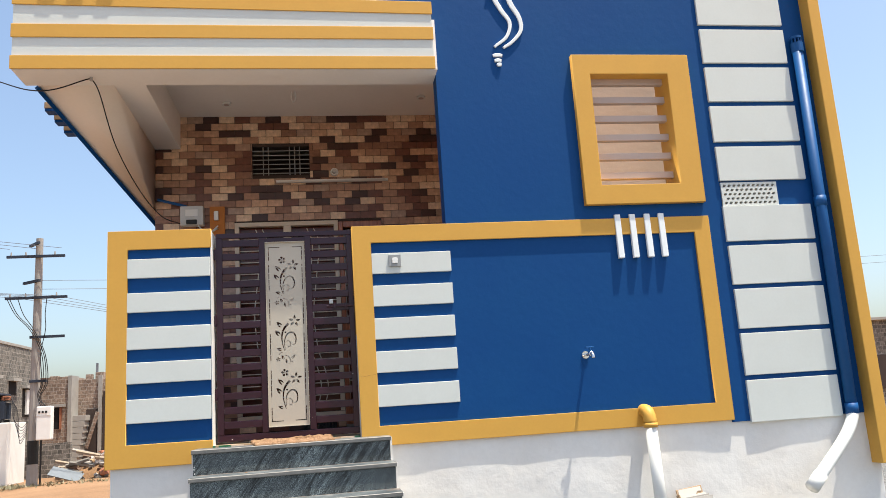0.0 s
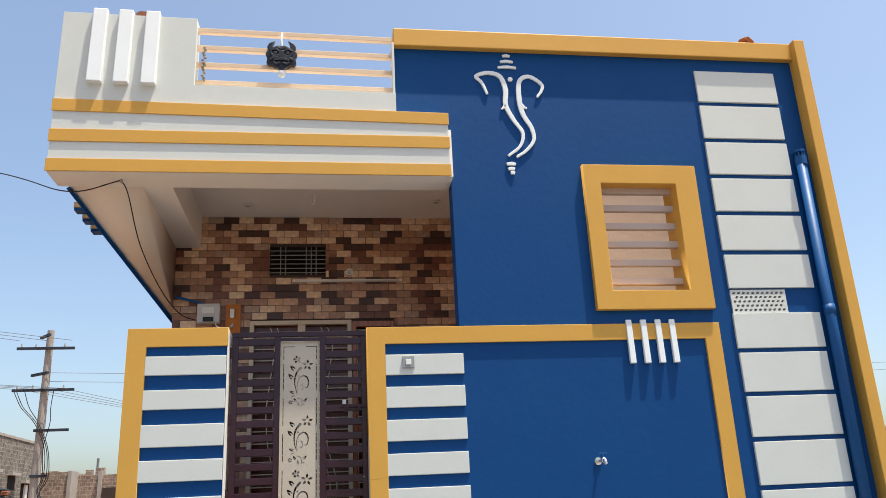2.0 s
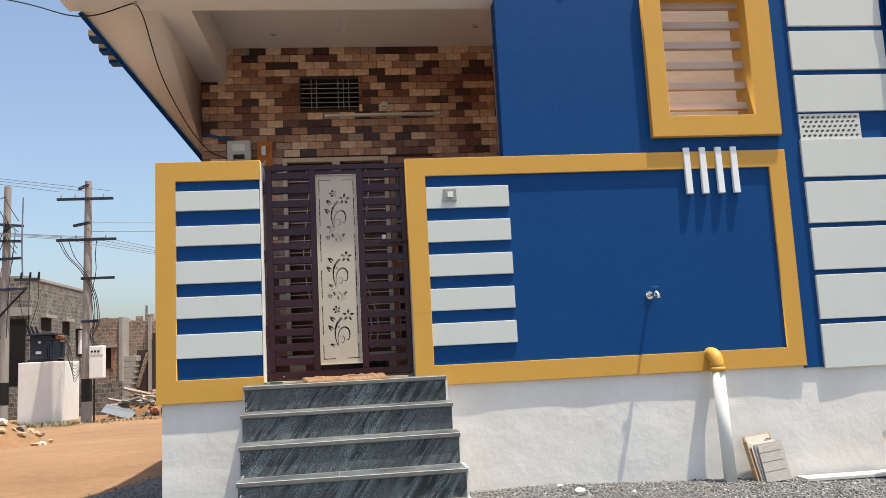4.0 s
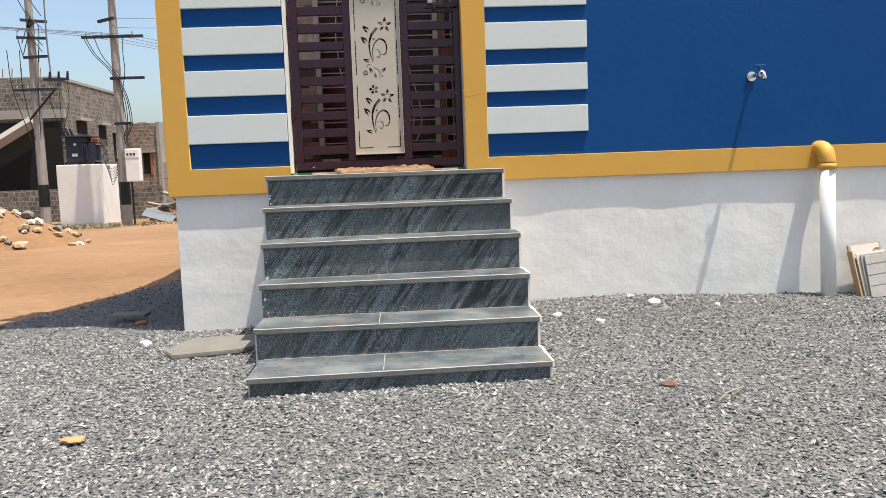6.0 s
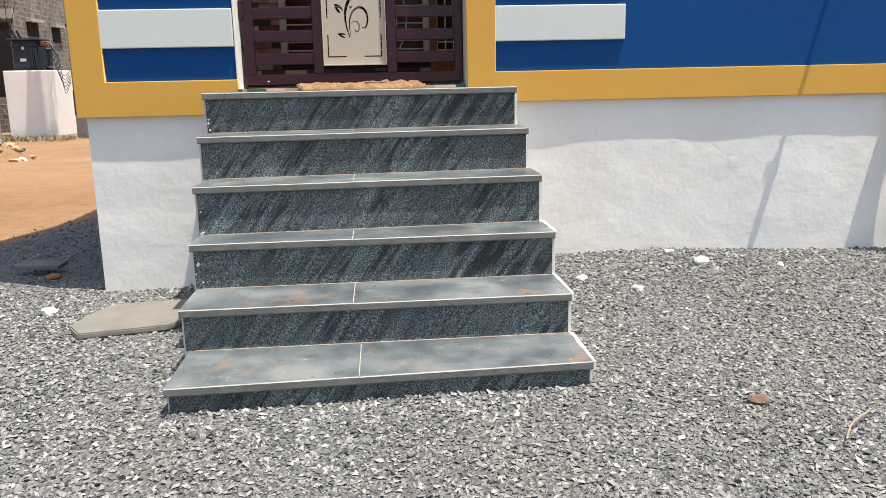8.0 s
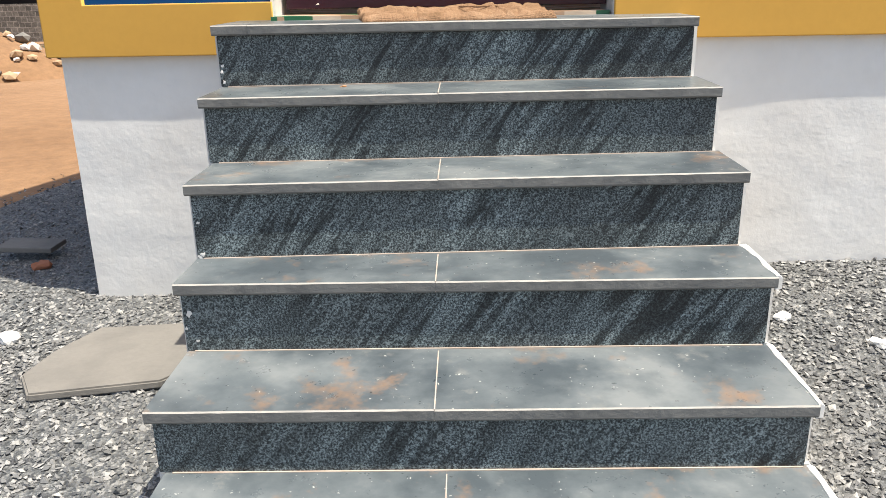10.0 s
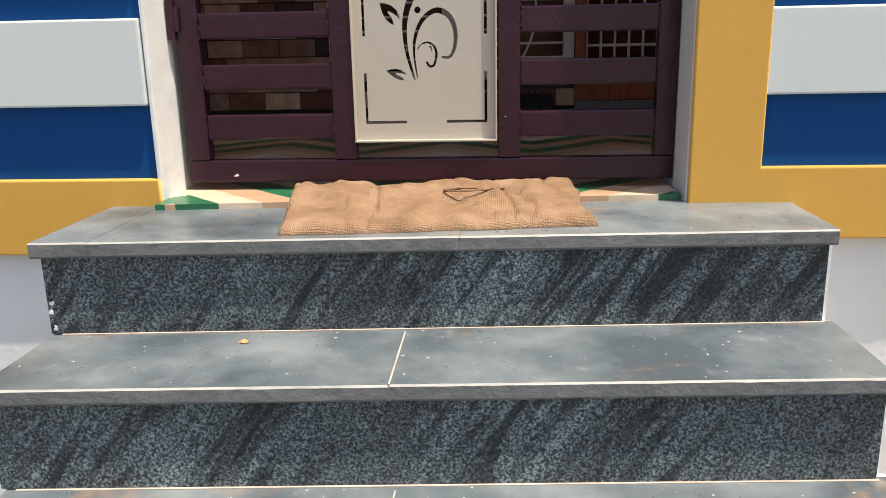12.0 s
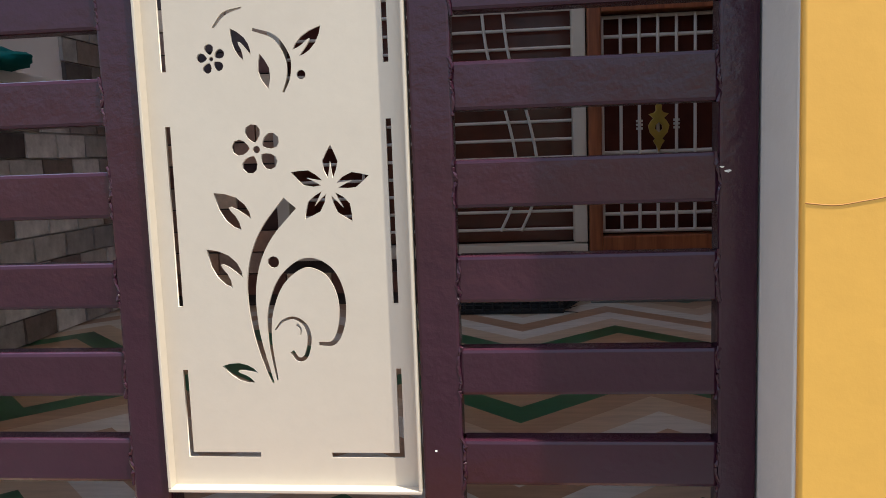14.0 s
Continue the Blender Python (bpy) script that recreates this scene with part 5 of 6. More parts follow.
part("cable_run", tube(bmesh.new(), [(-0.815, 0.07, 4.475), (-0.76, 0.14, 4.36), (-0.72, 0.6, 4.0), (-0.64, 1.3, 3.74), (-0.52, 1.8, 3.59), (-0.36, 2.07, 3.56)], 0.006, 6, 8), M_WIRE, cab)
part("hook", rod(bmesh.new(), (-0.815, 0.07, 4.488), (-0.815, 0.07, 4.45), 0.014), M_STEEL, cab, "steel hook")
for k in range(2):
    bm = bmesh.new()
    tube(bm, [(-0.16, 2.05, 3.54), (-0.12, 1.98, 3.47), (-0.02, 2.0, 3.44), (0.05, 2.1, 3.50 + 0.03 * k)], 0.008, 6)
    solo("meter_wire", bm, M_WHITEPL, "pale wire loop under the meter", "wire")

# ---------------------------------------------------------------- loose things in the yard
def on_yard(x, y):
    return yard_z(x, y)


bm = bmesh.new()
ol = [(-0.43, -0.875), (-0.04, -0.785), (0.10, -0.60), (0.08, -0.30), (-0.18, -0.335), (-0.42, -0.36), (-0.50, -0.56), (-0.52, -0.74)]
vs = [bm.verts.new((a, c, 0.006)) for a, c in ol]
vt = [bm.verts.new((a + 0.004, c + 0.004, 0.034)) for a, c in ol]
bm.faces.new(vt)
bm.faces.new(vs[::-1])
for k in range(len(ol)):
    bm.faces.new((vs[k], vs[(k + 1) % len(ol)], vt[(k + 1) % len(ol)], vt[k]))
bmesh.ops.bevel(bm, geom=list(bm.edges), offset=0.006, segments=2, affect="EDGES")
solo("stone_slab", bm, M_SLABST, "loose flat grey stone slab beside the steps", "stone")
for k, (x, y, s, m_, lab) in enumerate(((-0.73, -0.42, 0.055, M_WHITEST, "white stone on the gravel"), (2.66, -0.10, 0.04, M_WHITEST, "white stone on the gravel"), (2.76, -0.30, 0.055, M_WHITEST, "white stone on the gravel"),
                                        (2.30, -0.62, 0.04, M_WHITEST, "white stone on the gravel"), (2.05, -0.45, 0.035, M_WHITEST, "white stone on the gravel"), (3.2, -0.35, 0.03, M_WHITEST, "white stone on the gravel"),
                                        (2.32, -1.95, 0.05, M_ROCK, "small brown rock on the gravel"), (-1.03, 0.39, 0.055, M_TERRA, "broken red brick piece in the shade"))):
    s *= 0.75
    bm = lump(s, 30 + k, 2, 0.6, 0.35)
    bm.transform(Matrix.Translation((x, y, on_yard(x, y) + s * 0.4)))
    solo("stone", bm, m_, lab, "stone")
solo("stone_offcut", box(-1.30, -1.03, 0.50, 0.66, yard_z(-1.15, 0.6) + 0.01, yard_z(-1.15, 0.6) + 0.035, bev=0.005, m=Matrix.Rotation(0.03, 4, "Y")), M_SLABST, "dark flat stone offcut on the shaded gravel", "stone")
bm = lump(0.010, 91, 2, 0.2, 0.5)
bm.transform(Matrix.Translation((0.548, -0.387, 0.9095)))
solo("dry_leaf", bm, M_PAPER, "small curled brown leaf on a tread", "leaf")
bm = lump(0.05, 44, 2, 0.25, 0.3)
bm.transform(Matrix.Translation((-0.42, -2.38, on_yard(-0.42, -2.38) + 0.02)))
solo("paper_scrap", bm, M_PAPER, "crumpled orange scrap on the gravel", "litter")
solo("twig", tube(bmesh.new(), [(2.42, -2.32, 0.03), (2.5, -2.22, 0.035), (2.62, -2.12, 0.03)], 0.0035, 6), M_TWIG, "thin dry twig on the gravel", "twig")

# tile pack leaning by the pipe
crate = thing("tile_pack", (4.5, -0.05, 0.06), "worn crate board with dusty tiles leaning on the plinth", "tiles")
lean = Matrix.Translation((4.36, -0.13, 0.05)) @ Matrix.Rotation(radians(-13), 4, "X") @ Matrix.Rotation(radians(-7), 4, "Y")
part("crate_board", box(0.0, 0.25, 0.012, 0.03, 0.0, 0.405, bev=0.004, m=lean), M_CRATE, crate, "worn brown board")
part("crate_side", box(-0.006, 0.006, -0.03, 0.034, 0.0, 0.36, bev=0.003, m=lean), M_CRATE, crate, "worn brown board edge")
rag = flat_shape("torn_label", [[(0.0, 0.30), (0.05, 0.29), (0.09, 0.33), (0.16, 0.325), (0.20, 0.36), (0.235, 0.355), (0.235, 0.395), (0.02, 0.40)]], [], 0.003, lean @ Matrix.Translation((0, 0.0095, 0)) @ UPRIGHT, M_PALETILE)
part("torn_label", rag, M_PALETILE, crate, "torn pale paper label")
for k in range(3):
    mm = lean @ Matrix.Translation((0.035 + 0.014 * k, -0.014 * k, 0.0)) @ Matrix.Rotation(radians(1.5 * k), 4, "Y")
    part("tile", box(0.0, 0.225, -0.012, -0.002, 0.0, 0.335 - 0.012 * k, bev=0.002, m=mm), (M_PALETILE, M_CONC, M_TILEPACK)[k], crate, "dusty grey tile")
for k in range(3):
    part("dust_streak", box(0.075, 0.27, -0.0425, -0.0405, 0.085 + 0.08 * k, 0.089 + 0.08 * k, m=lean), M_CONC, crate, "pale dust streak")
for k, (x, y, w, d) in enumerate(((5.15, -0.12, 0.78, 0.17), (5.75, -0.10, 0.4, 0.2))):
    solo("marble_offcut", box(x - w / 2, x + w / 2, y - d / 2, y + d / 2, on_yard(x, y) + 0.01, on_yard(x, y) + 0.035, bev=0.003), M_PALETILE, "pale marble offcut lying on the gravel", "stone offcut")
for k, (x, z) in enumerate(((5.85, 6.24), (6.0, 6.24), (5.93, 6.30), (-0.70, 6.225))):
    bm = lump(0.09, 70 + k, 2, 0.55, 0.3)
    bm.transform(Matrix.Translation((x, 0.1 if x > 0 else 0.0, z)))
    solo("brick_lump", bm, M_TERRA, "broken red brick lying on the roof edge", "brick")

# ---------------------------------------------------------------- beyond the yard
def pole(x, y, z, top, arms, label):
    p = thing("utility_pole", (x, y, z), label, "utility pole", "poles across the road")
    bm = rod(bmesh.new(), (x, y, z - 0.3), (x + 0.02, y, top), 0.17, 0.11, 12)
    part("post", bm, M_POLE, p)
    part("stay_band", rod(bmesh.new(), (x, y, z + 0.6), (x, y, z + 1.3), 0.172, 0.167, 12), M_BLACK, p, "black painted band")
    for (za, l, r, skew) in arms:
        bm = bmesh.new()
        bx(bm, x - l, x + r, y - 0.18, y - 0.10, za - 0.04, za + 0.04)
        if skew:
            bmesh.ops.rotate(bm, verts=bm.verts, cent=(x, y, za), matrix=Matrix.Rotation(skew, 3, "Z"))
        arm = part("crossarm", bm, M_TRANS, p, "dark steel crossarm")
        n = 4 if l + r > 1.25 else 2 if l + r > 1.1 else 0
        for k in range(n):
            xi = x - l + (l + r) * (k + 0.3) / n
            part("insulator", rod(bmesh.new(), (xi, y - 0.14, za + 0.04), (xi, y - 0.14, za + 0.15), 0.03, 0.018, 8), M_POLE, arm, "grey insulator")
    return p


gz = -0.30
NEAR = set(bpy.data.objects)
pb = pole(-7.45, 20.5, gz, 7.3, [(6.70, 0.93, 0.85, 0.0), (7.1, 0.35, 0.35, -0.9), (5.9, 0.55, 0.3, -0.7), (5.38, 0.93, 0.95, 0.0), (4.14, 0.15, 0.90, 0.0), (2.78, 0.12, 0.40, 0.0)], "grey concrete utility pole with crossarms and cables")
pa = pole(-10.4, 21.5, gz, 7.4, [(5.57, 0.4, 0.5, 0.3), (4.98, 0.2, 0.62, -0.2), (4.28, -0.35, 1.15, 0.0), (3.98, 0.6, 0.75, 0.0), (6.1, 0.3, 0.5, 0.6)], "grey concrete utility pole with frayed cables")
for k, (dx, mid, low) in enumerate(((-0.88, -0.12, 0.26), (-0.80, -0.06, 0.34), (-0.55, 0.0, 0.40), (0.34, 0.34, 0.22))):
    part("drop_cable", tube(bmesh.new(), [(-7.45 + dx, 20.34, 5.38), (-7.45 + dx * 0.62 + mid * 0.3, 20.3, 4.85), (-7.45 + mid, 20.28, 4.35), (-7.40 + low * 0.75, 20.28, 3.6), (-7.40 + low, 20.28, 2.75), (-7.40 + low * 0.5, 20.28, 2.3), (-7.15 + 0.06 * k, 20.2, 1.98)], 0.013, 5), M_WIRE, pb, "black drop cable")
for k, dx in enumerate((-0.7, -0.3, 0.3)):
    part("drop_cable", tube(bmesh.new(), [(-10.4 + dx, 21.3, 5.2), (-10.45 + dx * 0.8, 21.3, 4.0), (-10.35 + dx * 0.3, 21.3, 2.4)], 0.013, 5), M_WIRE, pa, "black drop cable")
rnd = random.Random(77)
for k in range(9):
    a_, l_ = rnd.uniform(0, 6.28), rnd.uniform(0.5, 1.1)
    z_ = rnd.uniform(5.6, 7.3)
    part("frayed_cable", tube(bmesh.new(), [(-10.4, 21.35, z_), (-10.4 + 0.35 * math.cos(a_), 21.3, z_ + 0.3 * math.sin(a_)), (-10.4 + 0.5 * math.cos(a_ + 0.8), 21.3, z_ - l_)], 0.014, 5), M_WIRE, pa, "loose frayed cable")
part("meter_cabinet", box(-7.24, -6.80, 20.05, 20.35, 1.0, 2.0, bev=0.03), M_WHITEPL, pb, "white metal cabinet")
for k in range(3):
    part("cabinet_slot", box(-7.18 + 0.1 * k, -7.12 + 0.1 * k, 20.035, 20.06, 1.80, 1.86), M_BLACK, pb, "dark cabinet vent")
part("cabinet_conduit", rod(bmesh.new(), (-7.12, 20.2, gz), (-7.12, 20.2, 1.01), 0.03, seg=8), M_BLACK, pb, "black cable conduit")
part("cabinet_seam", box(-7.235, -6.805, 20.04, 20.06, 1.72, 1.735), M_GREYBOX, pb)
part("brace", rod(bmesh.new(), (-9.72, 21.36, 3.96), (-10.55, 21.30, 3.05), 0.035, 0.035, 8), M_BLACK, pa, "dark steel brace")
part("fuse_string", tube(bmesh.new(), [(-9.82, 21.36, 7.0), (-9.84, 21.36, 5.6), (-9.80, 21.36, 4.30)], 0.025, 6), M_FARWIRE, pa, "string of small insulators")
for k in range(3):
    x_ = -9.85 + 0.28 * k
    part("fuse", rod(bmesh.new(), (x_, 21.36, 4.30), (x_ + 0.03, 21.34, 4.52), 0.045, 0.03, 8), M_BLACK, pa, "dark cut-out fuse")
    part("drop_cable", tube(bmesh.new(), [(x_, 21.34, 4.28), (x_ - 0.05, 21.45, 3.5), (-9.72 + 0.05 * k, 21.6, 2.75), (-9.62 + 0.06 * k, 21.62, 2.62)], 0.010, 5), M_WIRE, pa, "black drop cable")

tr = thing("transformer", (-9.2, 21.9, 1.6), "dark blue grey electric transformer on a white plinth", "transformer")
tank = part("tank", box(-9.60, -8.90, 21.52, 22.3, 1.68, 2.46, bev=0.03), M_TRANS, tr)
part("name_plate", box(-9.40, -9.22, 21.507, 21.519, 1.86, 1.95, bev=0.003), M_GREYBOX, tank, "small grey name plate")
part("gauge", rod(bmesh.new(), (-9.28, 21.515, 2.24), (-9.28, 21.48, 2.24), 0.05, 0.045, 12), M_GREYBOX, tank, "round dial gauge")
part("flange", box(-9.66, -8.84, 21.46, 22.36, 2.30, 2.345, bev=0.008), M_TRANS, tank)
part("lid", box(-9.70, -8.78, 21.43, 22.38, 2.46, 2.52, bev=0.015), M_TRANS, tr)
for y_ in (21.56, 22.2):
    part("skid", box(-9.66, -8.72, y_ - 0.05, y_ + 0.05, 1.60, 1.69, bev=0.01), M_BLACK, tr, "dark steel skid")
for k in range(5):
    part("fin", box(-8.90, -8.70, 21.53 + 0.055 * k, 21.555 + 0.055 * k, 1.72, 2.26, bev=0.006), M_TRANS, tr)
for k in range(4):
    part("fin", box(-8.90, -8.70, 22.02 + 0.055 * k, 22.045 + 0.055 * k, 1.72, 2.22, bev=0.006), M_TRANS, tr)
for k in range(3):
    part("fin", box(-9.02 + 0.055 * k, -8.995 + 0.055 * k, 21.40, 21.53, 1.74, 2.24, bev=0.006), M_TRANS, tr)
for k in range(3):
    part("bushing", rod(bmesh.new(), (-9.62 + 0.05 * k, 21.62 + 0.22 * k, 2.52), (-9.72 + 0.05 * k, 21.60 + 0.22 * k, 2.78), 0.05, 0.03, 10), M_BLACK, tr, "dark porcelain bushing")
part("terminal_box", box(-8.86, -8.62, 21.7, 21.95, 2.30, 2.44, bev=0.02), M_TERRA, tr, "rusty terminal box")
for k in range(6):
    x_, z_ = -8.62 + 0.02 * k, 2.42 - 0.05 * k
    part("service_cable", tube(bmesh.new(), [(-8.75, 21.7, z_), (-8.45 + 0.03 * k, 21.5, z_ - 0.12), (-8.30 + 0.04 * k, 21.2, 1.75 - 0.11 * k), (-7.95, 20.9, 1.42 - 0.10 * k), (-7.60, 20.40, 1.55 - 0.06 * k)], 0.008, 5), M_WIRE, tr, "black service cable")
solo("transformer_plinth", box(-9.9, -8.5, 21.37, 23.1, gz - 0.3, 1.60, bev=0.03), M_LIME, "white plastered plinth under the transformer", "plinth")


def opening(parent, x0, x1, y, z0, z1, axis="x", d=0.35):
    bm = box(x0, x1, y - 0.02, y + d, z0, z1) if axis == "x" else box(y - d, y + 0.02, x0, x1, z0, z1)
    # solid box; the shade of the opening is its colour
    w = part("window", bm, M_SHADE, parent, "dark unglazed window opening, a box in painted shade")
    f = bmesh.new()
    if axis == "x":
        bx(f, x0 - 0.1, x1 + 0.1, y - 0.22, y + 0.05, z1, z1 + 0.12)
    else:
        bx(f, y - 0.05, y + 0.22, x0 - 0.1, x1 + 0.1, z1, z1 + 0.12)
    part("lintel", f, M_CONC, w, "grey concrete lintel")


b1 = thing("block_house", (-15, 29, gz), "unfinished grey block house", "house", kind="")
part("wall", box(-22, -11.3, 26.0, 32.7, gz - 0.3, 4.9), M_BLOCK, b1, "bare grey block wall")
part("floor_band", box(-22.1, -11.25, 25.9, 26.05, 3.42, 3.74), M_CONC, b1, "grey concrete beam")
part("roof", box(-21.9, -11.5, 26.2, 32.5, 4.88, 4.96), M_CONC, b1)
part("coping", box(-11.62, -11.27, 25.97, 32.72, 4.80, 4.915, bev=0.01), M_CONC, b1, "grey concrete coping")
# box just proud of the wall, porch shade painted as its colour
part("porch_recess", box(-18.5, -11.44, 25.95, 26.3, gz, 3.3), M_SHADE, b1, "dark open porch, a box in painted shade")
part("porch_stair", rod(bmesh.new(), (-16.5, 25.6, 1.0), (-12.3, 25.6, 3.3), 0.22, seg=4), M_CONC, b1, "raking concrete stair slab")
for ya, yb, za, zb in ((27.2, 28.2, 2.9, 3.4), (29.6, 30.4, 2.8, 3.35), (31.3, 32.3, 1.9, 3.1)):
    opening(b1, ya, yb, -11.3, za, zb, "y")
part("window_shutter", box(-11.29, -11.2, 31.6, 31.9, 2.0, 3.05), M_WHITEPL, b1, "pale window shutter")
for k in range(5):
    part("rebar", rod(bmesh.new(), (-13.6 + 0.35 * k, 26.3, 4.85), (-13.6 + 0.35 * k + 0.05, 26.3, 5.3), 0.02, seg=6), M_TERRA, b1, "rusty reinforcement bar")
b2 = thing("brick_house", (-6, 36, gz), "unfinished brown brick house", "house")
part("wall", box(-12.6, -9.9, 33.5, 40.0, gz - 0.3, 3.62), M_BRICKFAR, b2, "bare brown brick wall")
part("wall", box(-9.9, -1.5, 34.6, 40.0, gz - 0.3, 3.5), M_BRICKFAR, b2, "bare brown brick wall")
for x_ in (-9.92, -8.82, -6.4):
    part("column", box(x_ - 0.08, x_ + 0.08, 33.42 if x_ < -9.5 else 34.45, 34.7, gz - 0.3, 3.66), M_CONC, b2, "pale concrete column")
for k, (a, b, c) in enumerate(((-11.2, -10.8, 3.74), (-10.5, -10.1, 3.7), (-9.55, -9.25, 3.74), (-9.1, -8.7, 3.82), (-7.8, -7.1, 3.7))):
    part("loose_block", box(a, b, 34.7, 35.0, 3.48, c, bev=0.01), M_BRICKFAR, b2)
# solid box again, with the opening's shade as its colour
w_ = part("window", box(-10.68, -10.28, 33.47, 33.8, 1.30, 2.25), M_SHADE, b2, "dark unglazed window opening, a box in painted shade")
part("window_frame", box(-10.36, -10.27, 33.43, 33.55, 1.28, 2.27), M_TERRA, w_, "reddish timber frame")
part("lintel", box(-10.85, -10.1, 33.38, 33.6, 2.27, 2.40), M_CONC, w_, "grey concrete lintel")
# doorways are solid boxes coloured as dark as their shade
part("doorway", box(-9.45, -8.95, 34.5, 34.9, gz, 2.1), M_DARK, b2, "dark doorway, a box in painted shade")
part("doorway", box(-8.68, -7.9, 34.5, 34.9, gz, 2.9), M_DARK, b2, "dark doorway, a box in painted shade")
for k in range(8):
    part("stair_block", box(-9.88, -9.26 - 0.05 * (7 - k), 33.7, 34.6, gz + 0.27 * k, gz + 0.27 * (k + 1) - 0.012, bev=0.012), M_CONC, b2, "pale block of an outside stair")
part("stair_slab", rod(bmesh.new(), (-9.35, 34.2, 0.35), (-8.85, 34.2, 1.95), 0.09, seg=4), M_BRICKFAR, b2)
part("rebar", rod(bmesh.new(), (-9.05, 34.8, 3.5), (-9.04, 34.8, 4.25), 0.06, seg=6), M_FARWIRE, b2, "iron rod")
structure("compound_wall", box(-24, -7.4, 24.4, 24.6, gz - 0.3, 0.82), M_BLOCK, "low grey block compound wall", "wall")
b3 = thing("grey_house", (27, 24, 0), "grey block house beyond the yard", "house")
part("wall", box(22.9, 34, 22, 30, -0.4, 3.4), M_BLOCK, b3, "bare grey block wall")
# solid box, interior darkness painted on
part("window", box(23.25, 24.9, 21.95, 22.3, 0.75, 2.05), M_DARK, b3, "dark unglazed window opening, a box in painted shade")
part("roof", box(22.8, 34.2, 21.8, 30.2, 3.4, 3.5), M_CONC, b3)

# overhead lines
def line(p, q, sag, r, label, n=7):
    p, q = Vector(p), Vector(q)
    pts = [p.lerp(q, k / n) - Vector((0, 0, sag * 4 * (k / n) * (1 - k / n))) for k in range(n + 1)]
    solo("overhead_wire", tube(bmesh.new(), pts, r, 5, 3), M_FARWIRE, label, "wire", "overhead wires")


for k in range(4):
    line((-8.3 + 0.5 * k, 20.35, 5.42), (-40, 2 + 2 * k, 8.5), 0.6, 0.0085, "thin overhead wire between poles")
    line((-8.2 + 0.45 * k, 20.35, 5.42), (22, 60, 4.5 - 0.3 * k), 0.5, 0.0085, "thin overhead wire between poles")
for k in range(3):
    line((-8.3 + 0.8 * k, 20.35, 6.95), (-40, 4 + 2 * k, 11.5), 0.6, 0.0085, "thin overhead wire between poles")
for k in range(2):
    line((-7.5, 20.5, 5.95 - 0.28 * k), (30, 24, 6.4 - 0.3 * k), 0.3, 0.0085, "thin overhead wire between poles")

# rubble heaps and weeds
def heap(name, cx, cy, rx, ry, h, count, mats, seed, label, size):
    rnd = random.Random(seed)
    bm = bmesh.new()
    bmesh.ops.create_grid(bm, x_segments=24, y_segments=24, size=1.0)
    for v in bm.verts:
        r = min(1.0, v.co.length)
        v.co = Vector((cx + v.co.x * rx, cy + v.co.y * ry, far_z(cx, cy) - 0.05 + h * (1 - r) ** 0.8 + 0.10 * h * noise.noise(v.co * 4)))
    t = thing(name, (cx, cy, far_z(cx, cy)), label, "rubble")
    part("sand_mound", bm, M_DIRT, t, "orange sand", True)
    for k in range(count):
        a, r = rnd.uniform(0, 6.28), rnd.uniform(0, 1) ** 0.6
        x, y = cx + rx * r * math.cos(a), cy + ry * r * math.sin(a)
        s = size * rnd.uniform(0.5, 1.4)
        b_ = lump(s, seed * 100 + k, 1, 0.6, 0.4)
        b_.transform(Matrix.Translation((x, y, far_z(cx, cy) - 0.03 + h * (1 - r) ** 0.8 + s * 0.2)))
        part("stone", b_, rnd.choice(mats), t)
    return t


heap("rubble_heap", -7.2, 11.0, 2.0, 1.5, 0.95, 90, [M_SLABST, M_PALETILE, M_CRATE, M_WHITEST], 5, "heap of broken stone and sand by the road", 0.11)
rw = heap("rubble_heap", -5.6, 22.7, 1.9, 0.9, 0.85, 150, [M_SLABST, M_TERRA, M_ROCK, M_PALETILE, M_CRATE, M_POLE], 6, "heap of bricks and timber scraps", 0.15)
rnd = random.Random(9)
for k in range(22):
    a = rnd.uniform(-0.5, 0.5)
    x, y, z = -5.9 + rnd.uniform(-1.1, 1.3), 22.1 + rnd.uniform(-0.5, 0.6), gz + rnd.uniform(0.15, 0.85)
    d = Vector((math.cos(a), math.sin(a) * 0.6, rnd.uniform(-0.25, 0.25))) * rnd.uniform(0.2, 0.55)
    part("timber_scrap", rod(bmesh.new(), Vector((x, y, z)) - d, Vector((x, y, z)) + d, 0.06, seg=5), rnd.choice([M_TWIG, M_POLE, M_ROCK, M_SLABST]), rw, "old timber scrap")
part("roofing_sheet", box(-0.5, 0.5, -0.25, 0.25, 0, 0.015, m=Matrix.Translation((-6.7, 21.4, gz + 0.18)) @ Matrix.Rotation(radians(17), 4, "Y") @ Matrix.Rotation(radians(28), 4, "X")), M_TRANSL, rw, "bluish metal sheet offcut")
# the far street lies turned a little round the yard and stands slightly taller
FAR = Matrix.Translation((1.1, -7.2, gz)) @ Matrix.Rotation(0.0155, 4, "Z") @ Matrix.Diagonal((1, 1, 1.035, 1)) @ Matrix.Translation((-1.1, 7.2, -gz))
for ob in [o for o in bpy.data.objects if o not in NEAR]:
    if ob.type == "MESH":
        ob.data.transform(FAR)
    if ob.parent is None and ob.type == "EMPTY":
        ob.matrix_basis = Matrix.Translation(FAR @ ob.matrix_basis.to_translation())
        for child in ob.children:
            child.matrix_parent_inverse = ob.matrix_basis.inverted()
wv, wf_ = [], []
rnd = random.Random(12)
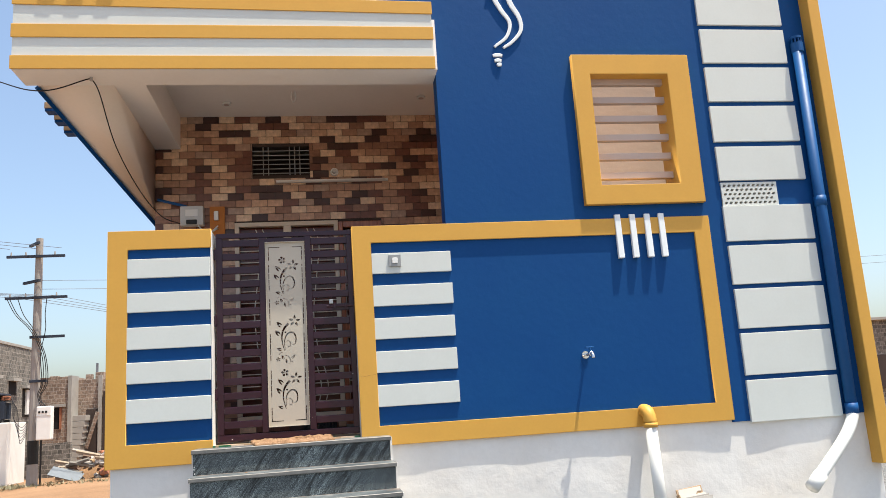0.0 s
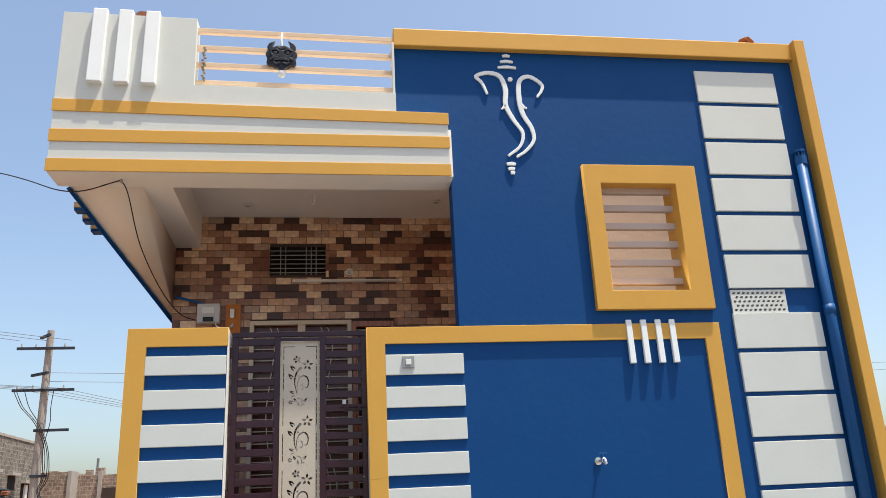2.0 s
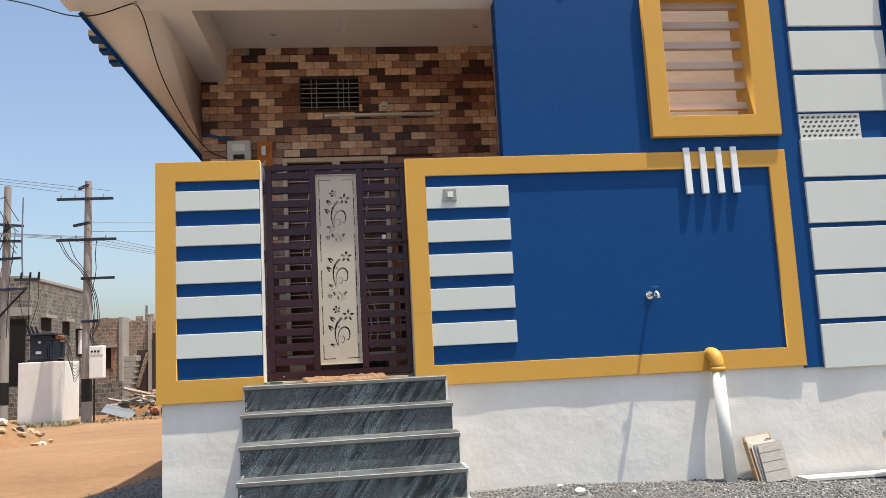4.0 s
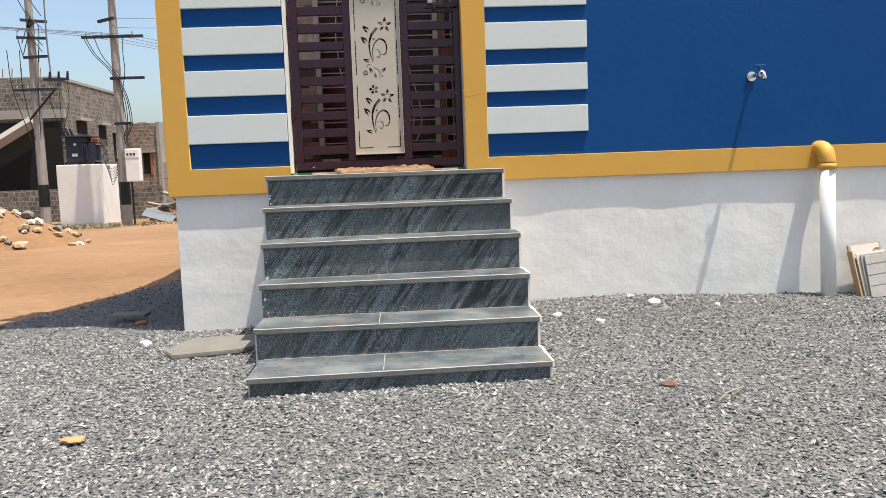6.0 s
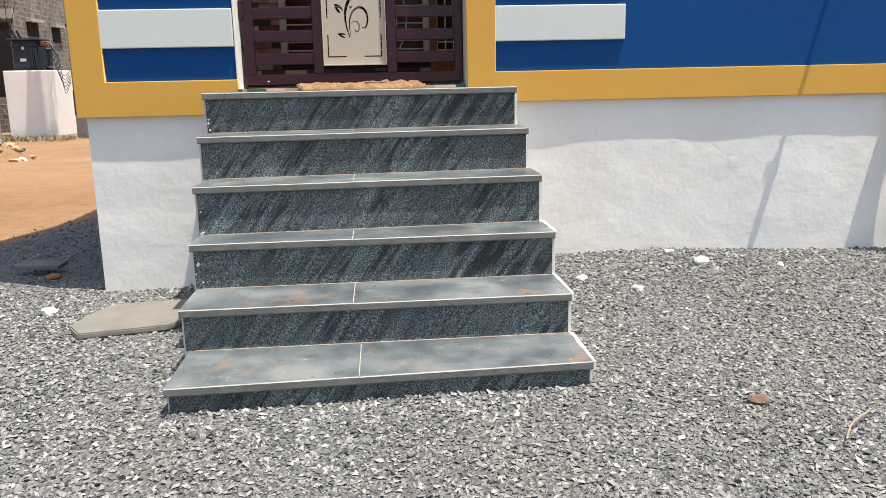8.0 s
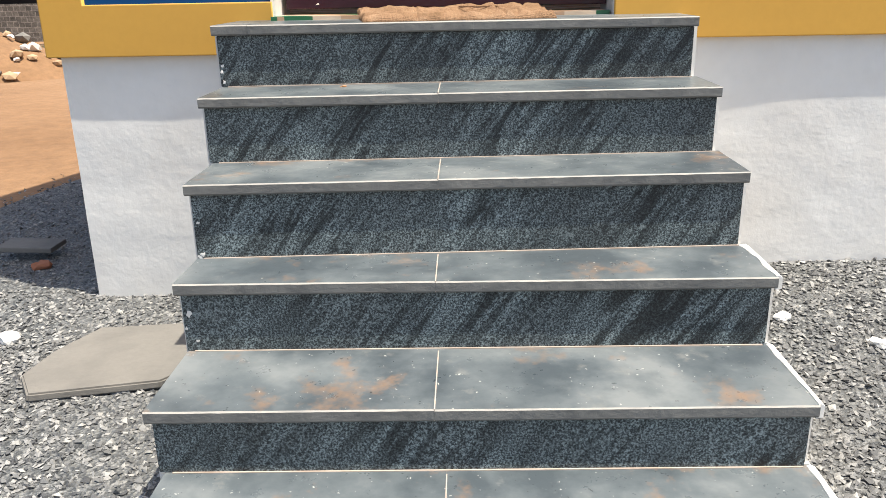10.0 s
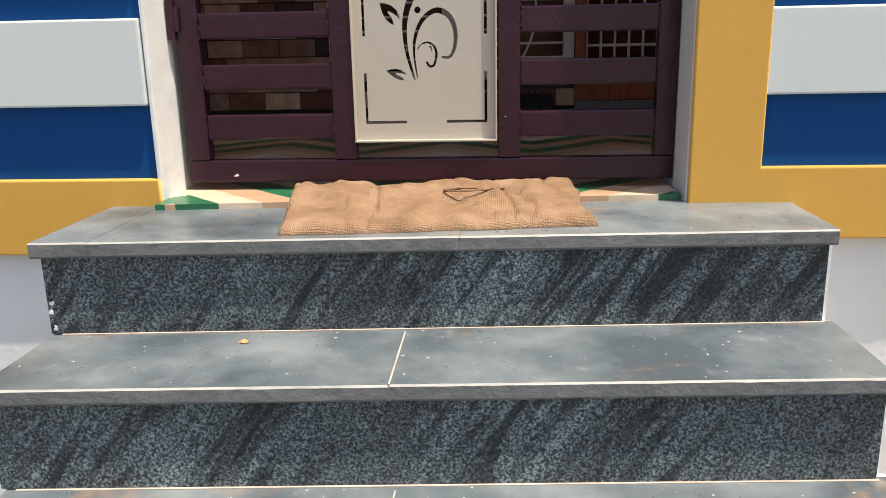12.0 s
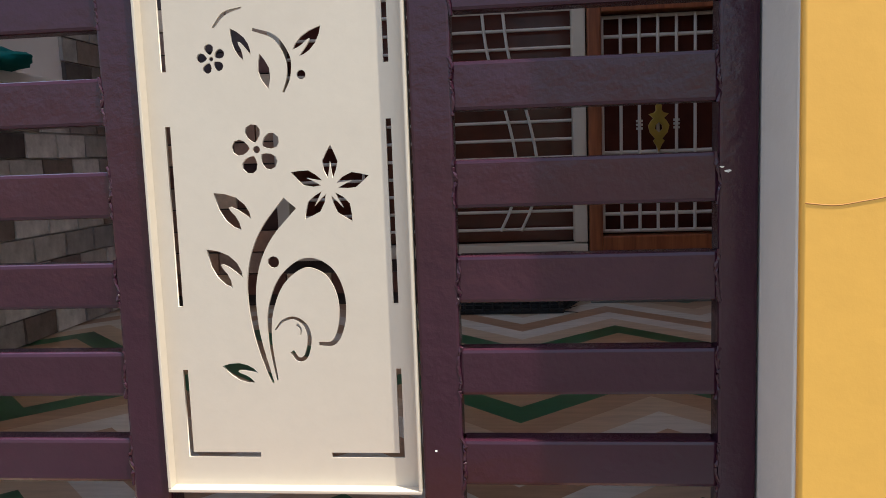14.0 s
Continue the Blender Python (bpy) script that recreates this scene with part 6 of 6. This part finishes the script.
for k in range(1500):
    if k % 3 == 0:
        x, y = rnd.uniform(-13, -4.5), 20.0 + rnd.gauss(0, 0.35)
    else:
        x, y = rnd.uniform(-12, -8), 19.8 + rnd.gauss(0, 0.4)
    z = far_z(x, y)
    h, a = rnd.uniform(0.03, 0.15), rnd.uniform(0, 6.28)
    w = 0.025
    i = len(wv)
    wv += [(x - w * math.cos(a), y - w * math.sin(a), z), (x + w * math.cos(a), y + w * math.sin(a), z), (x + rnd.uniform(-0.15, 0.15), y + rnd.uniform(-0.15, 0.15), z + h)]
    wf_.append((i, i + 1, i + 2))
me_ = bpy.data.meshes.new("weeds")
me_.from_pydata(wv, [], wf_)
me_.materials.append(M_LEAF)
tagged(new("weeds", me_), "dusty green weeds along the road edge", "weeds", kind="stuff")

# ---------------------------------------------------------------- stone cladding, piece by piece
def tile_mesh(name, w, h, seed, mat, axis="y"):
    rnd = random.Random(seed)
    bm = bx(bmesh.new(), 0.003, w - 0.003, -0.014, 0.0, 0.003, h - 0.003)
    for v in bm.verts:
        if v.co.y < -0.005:
            v.co.y += rnd.uniform(-0.005, 0.003)
            v.co.x += rnd.uniform(-0.001, 0.001)
    return mesh_of(name, bm, mat)


TW, TH = 0.182, 0.0865
kinds = [tile_mesh("stone_tile", TW, TH, 200 + k, M_CLAD) for k in range(6)]
rnd = random.Random(4)
rest_v, rest_f = [], []
def rest_box(x0, x1, y0, y1, z0, z1):
    i = len(rest_v)
    rest_v.extend([(x, y, z) for z in (z0, z1) for x, y in ((x0, y0), (x1, y0), (x1, y1), (x0, y1))])
    rest_f.extend([tuple(i + k for k in f) for f in ((3, 2, 1, 0), (4, 5, 6, 7), (0, 1, 5, 4), (1, 2, 6, 5), (2, 3, 7, 6), (3, 0, 4, 7))])
made = 0
row = 0
z = 4.885 - TH
while z > 1.10:
    x = -0.66 - (0.091 if row % 2 else 0.0)
    while x < 2.72:
        a, b, z0, z1 = max(x, -0.66), min(x + TW, 2.72), max(z, 1.124), z + TH
        segs = [(a, b)] if b - a > 0.01 else []
        for h in (PWIN, PDOOR, PVENT):
            if z1 > h[2] + 0.02 and z0 < h[3] - 0.02:
                segs = [s for p in segs for s in ((p[0], min(p[1], h[0])), (max(p[0], h[1]), p[1])) if s[1] - s[0] > 0.01]
        for s0, s1 in segs:
            whole = abs(s1 - s0 - TW) < 1e-4 and z >= 1.124
            if whole and made < 300 and z > 3.30:
                t = new("stone_tile", rnd.choice(kinds))
                t.parent = wall_back
                t.location = (s0, 2.18, z)
                made += 1
            else:
                rest_box(s0 + 0.003, s1 - 0.003, 2.167 - rnd.uniform(0, 0.005), 2.179, z0 + 0.003, z1 - 0.003)
        x += TW
    z -= TH
    row += 1
me_ = bpy.data.meshes.new("stone_tiles_rest")
me_.from_pydata(rest_v, [], rest_f)
me_.materials.append(M_CLADREST)
rest = new("stone_cladding", me_)
rest.parent = wall_back
tagged(rest, "further split-face stone tiles", kind="stuff")
# side wall of the porch, clad below the ledge
rest_v.clear()
rest_f.clear()
side_kinds = [tile_mesh("side_tile", TW, TH, 400 + k, M_CLADSIDEPIECE) for k in range(6)]
z = 1.124
row = 0
while z < 2.22:
    y = 0.25 - (0.091 if row % 2 else 0)
    first = 0.25 if z < 1.90 else 1.88
    while y < 2.16:
        a, b = max(y, first), min(y + TW, 2.165)
        if abs(b - a - TW) < 1e-4 and (first > 1 or z + TH <= 1.958):
            t = new("stone_tile", rnd.choice(side_kinds))
            t.parent = side_wall
            t.location, t.rotation_euler = (-0.4495, a, z), (0, 0, math.pi / 2)
        elif b - a > 0.02:
            rest_box(-0.449, -0.436 + rnd.uniform(0, 0.005), a + 0.003, b - 0.003, z + 0.003, (min(z + TH, 1.958) if first < 1 else z + TH) - 0.003)
        y += TW
    z += TH
    row += 1
me_ = bpy.data.meshes.new("stone_tiles_rest")
me_.from_pydata(rest_v, [], rest_f)
me_.materials.append(M_CLADSIDE)
rest = new("stone_cladding", me_)
rest.parent = side_wall
tagged(rest, "greyish split-face stone tiles", kind="stuff")
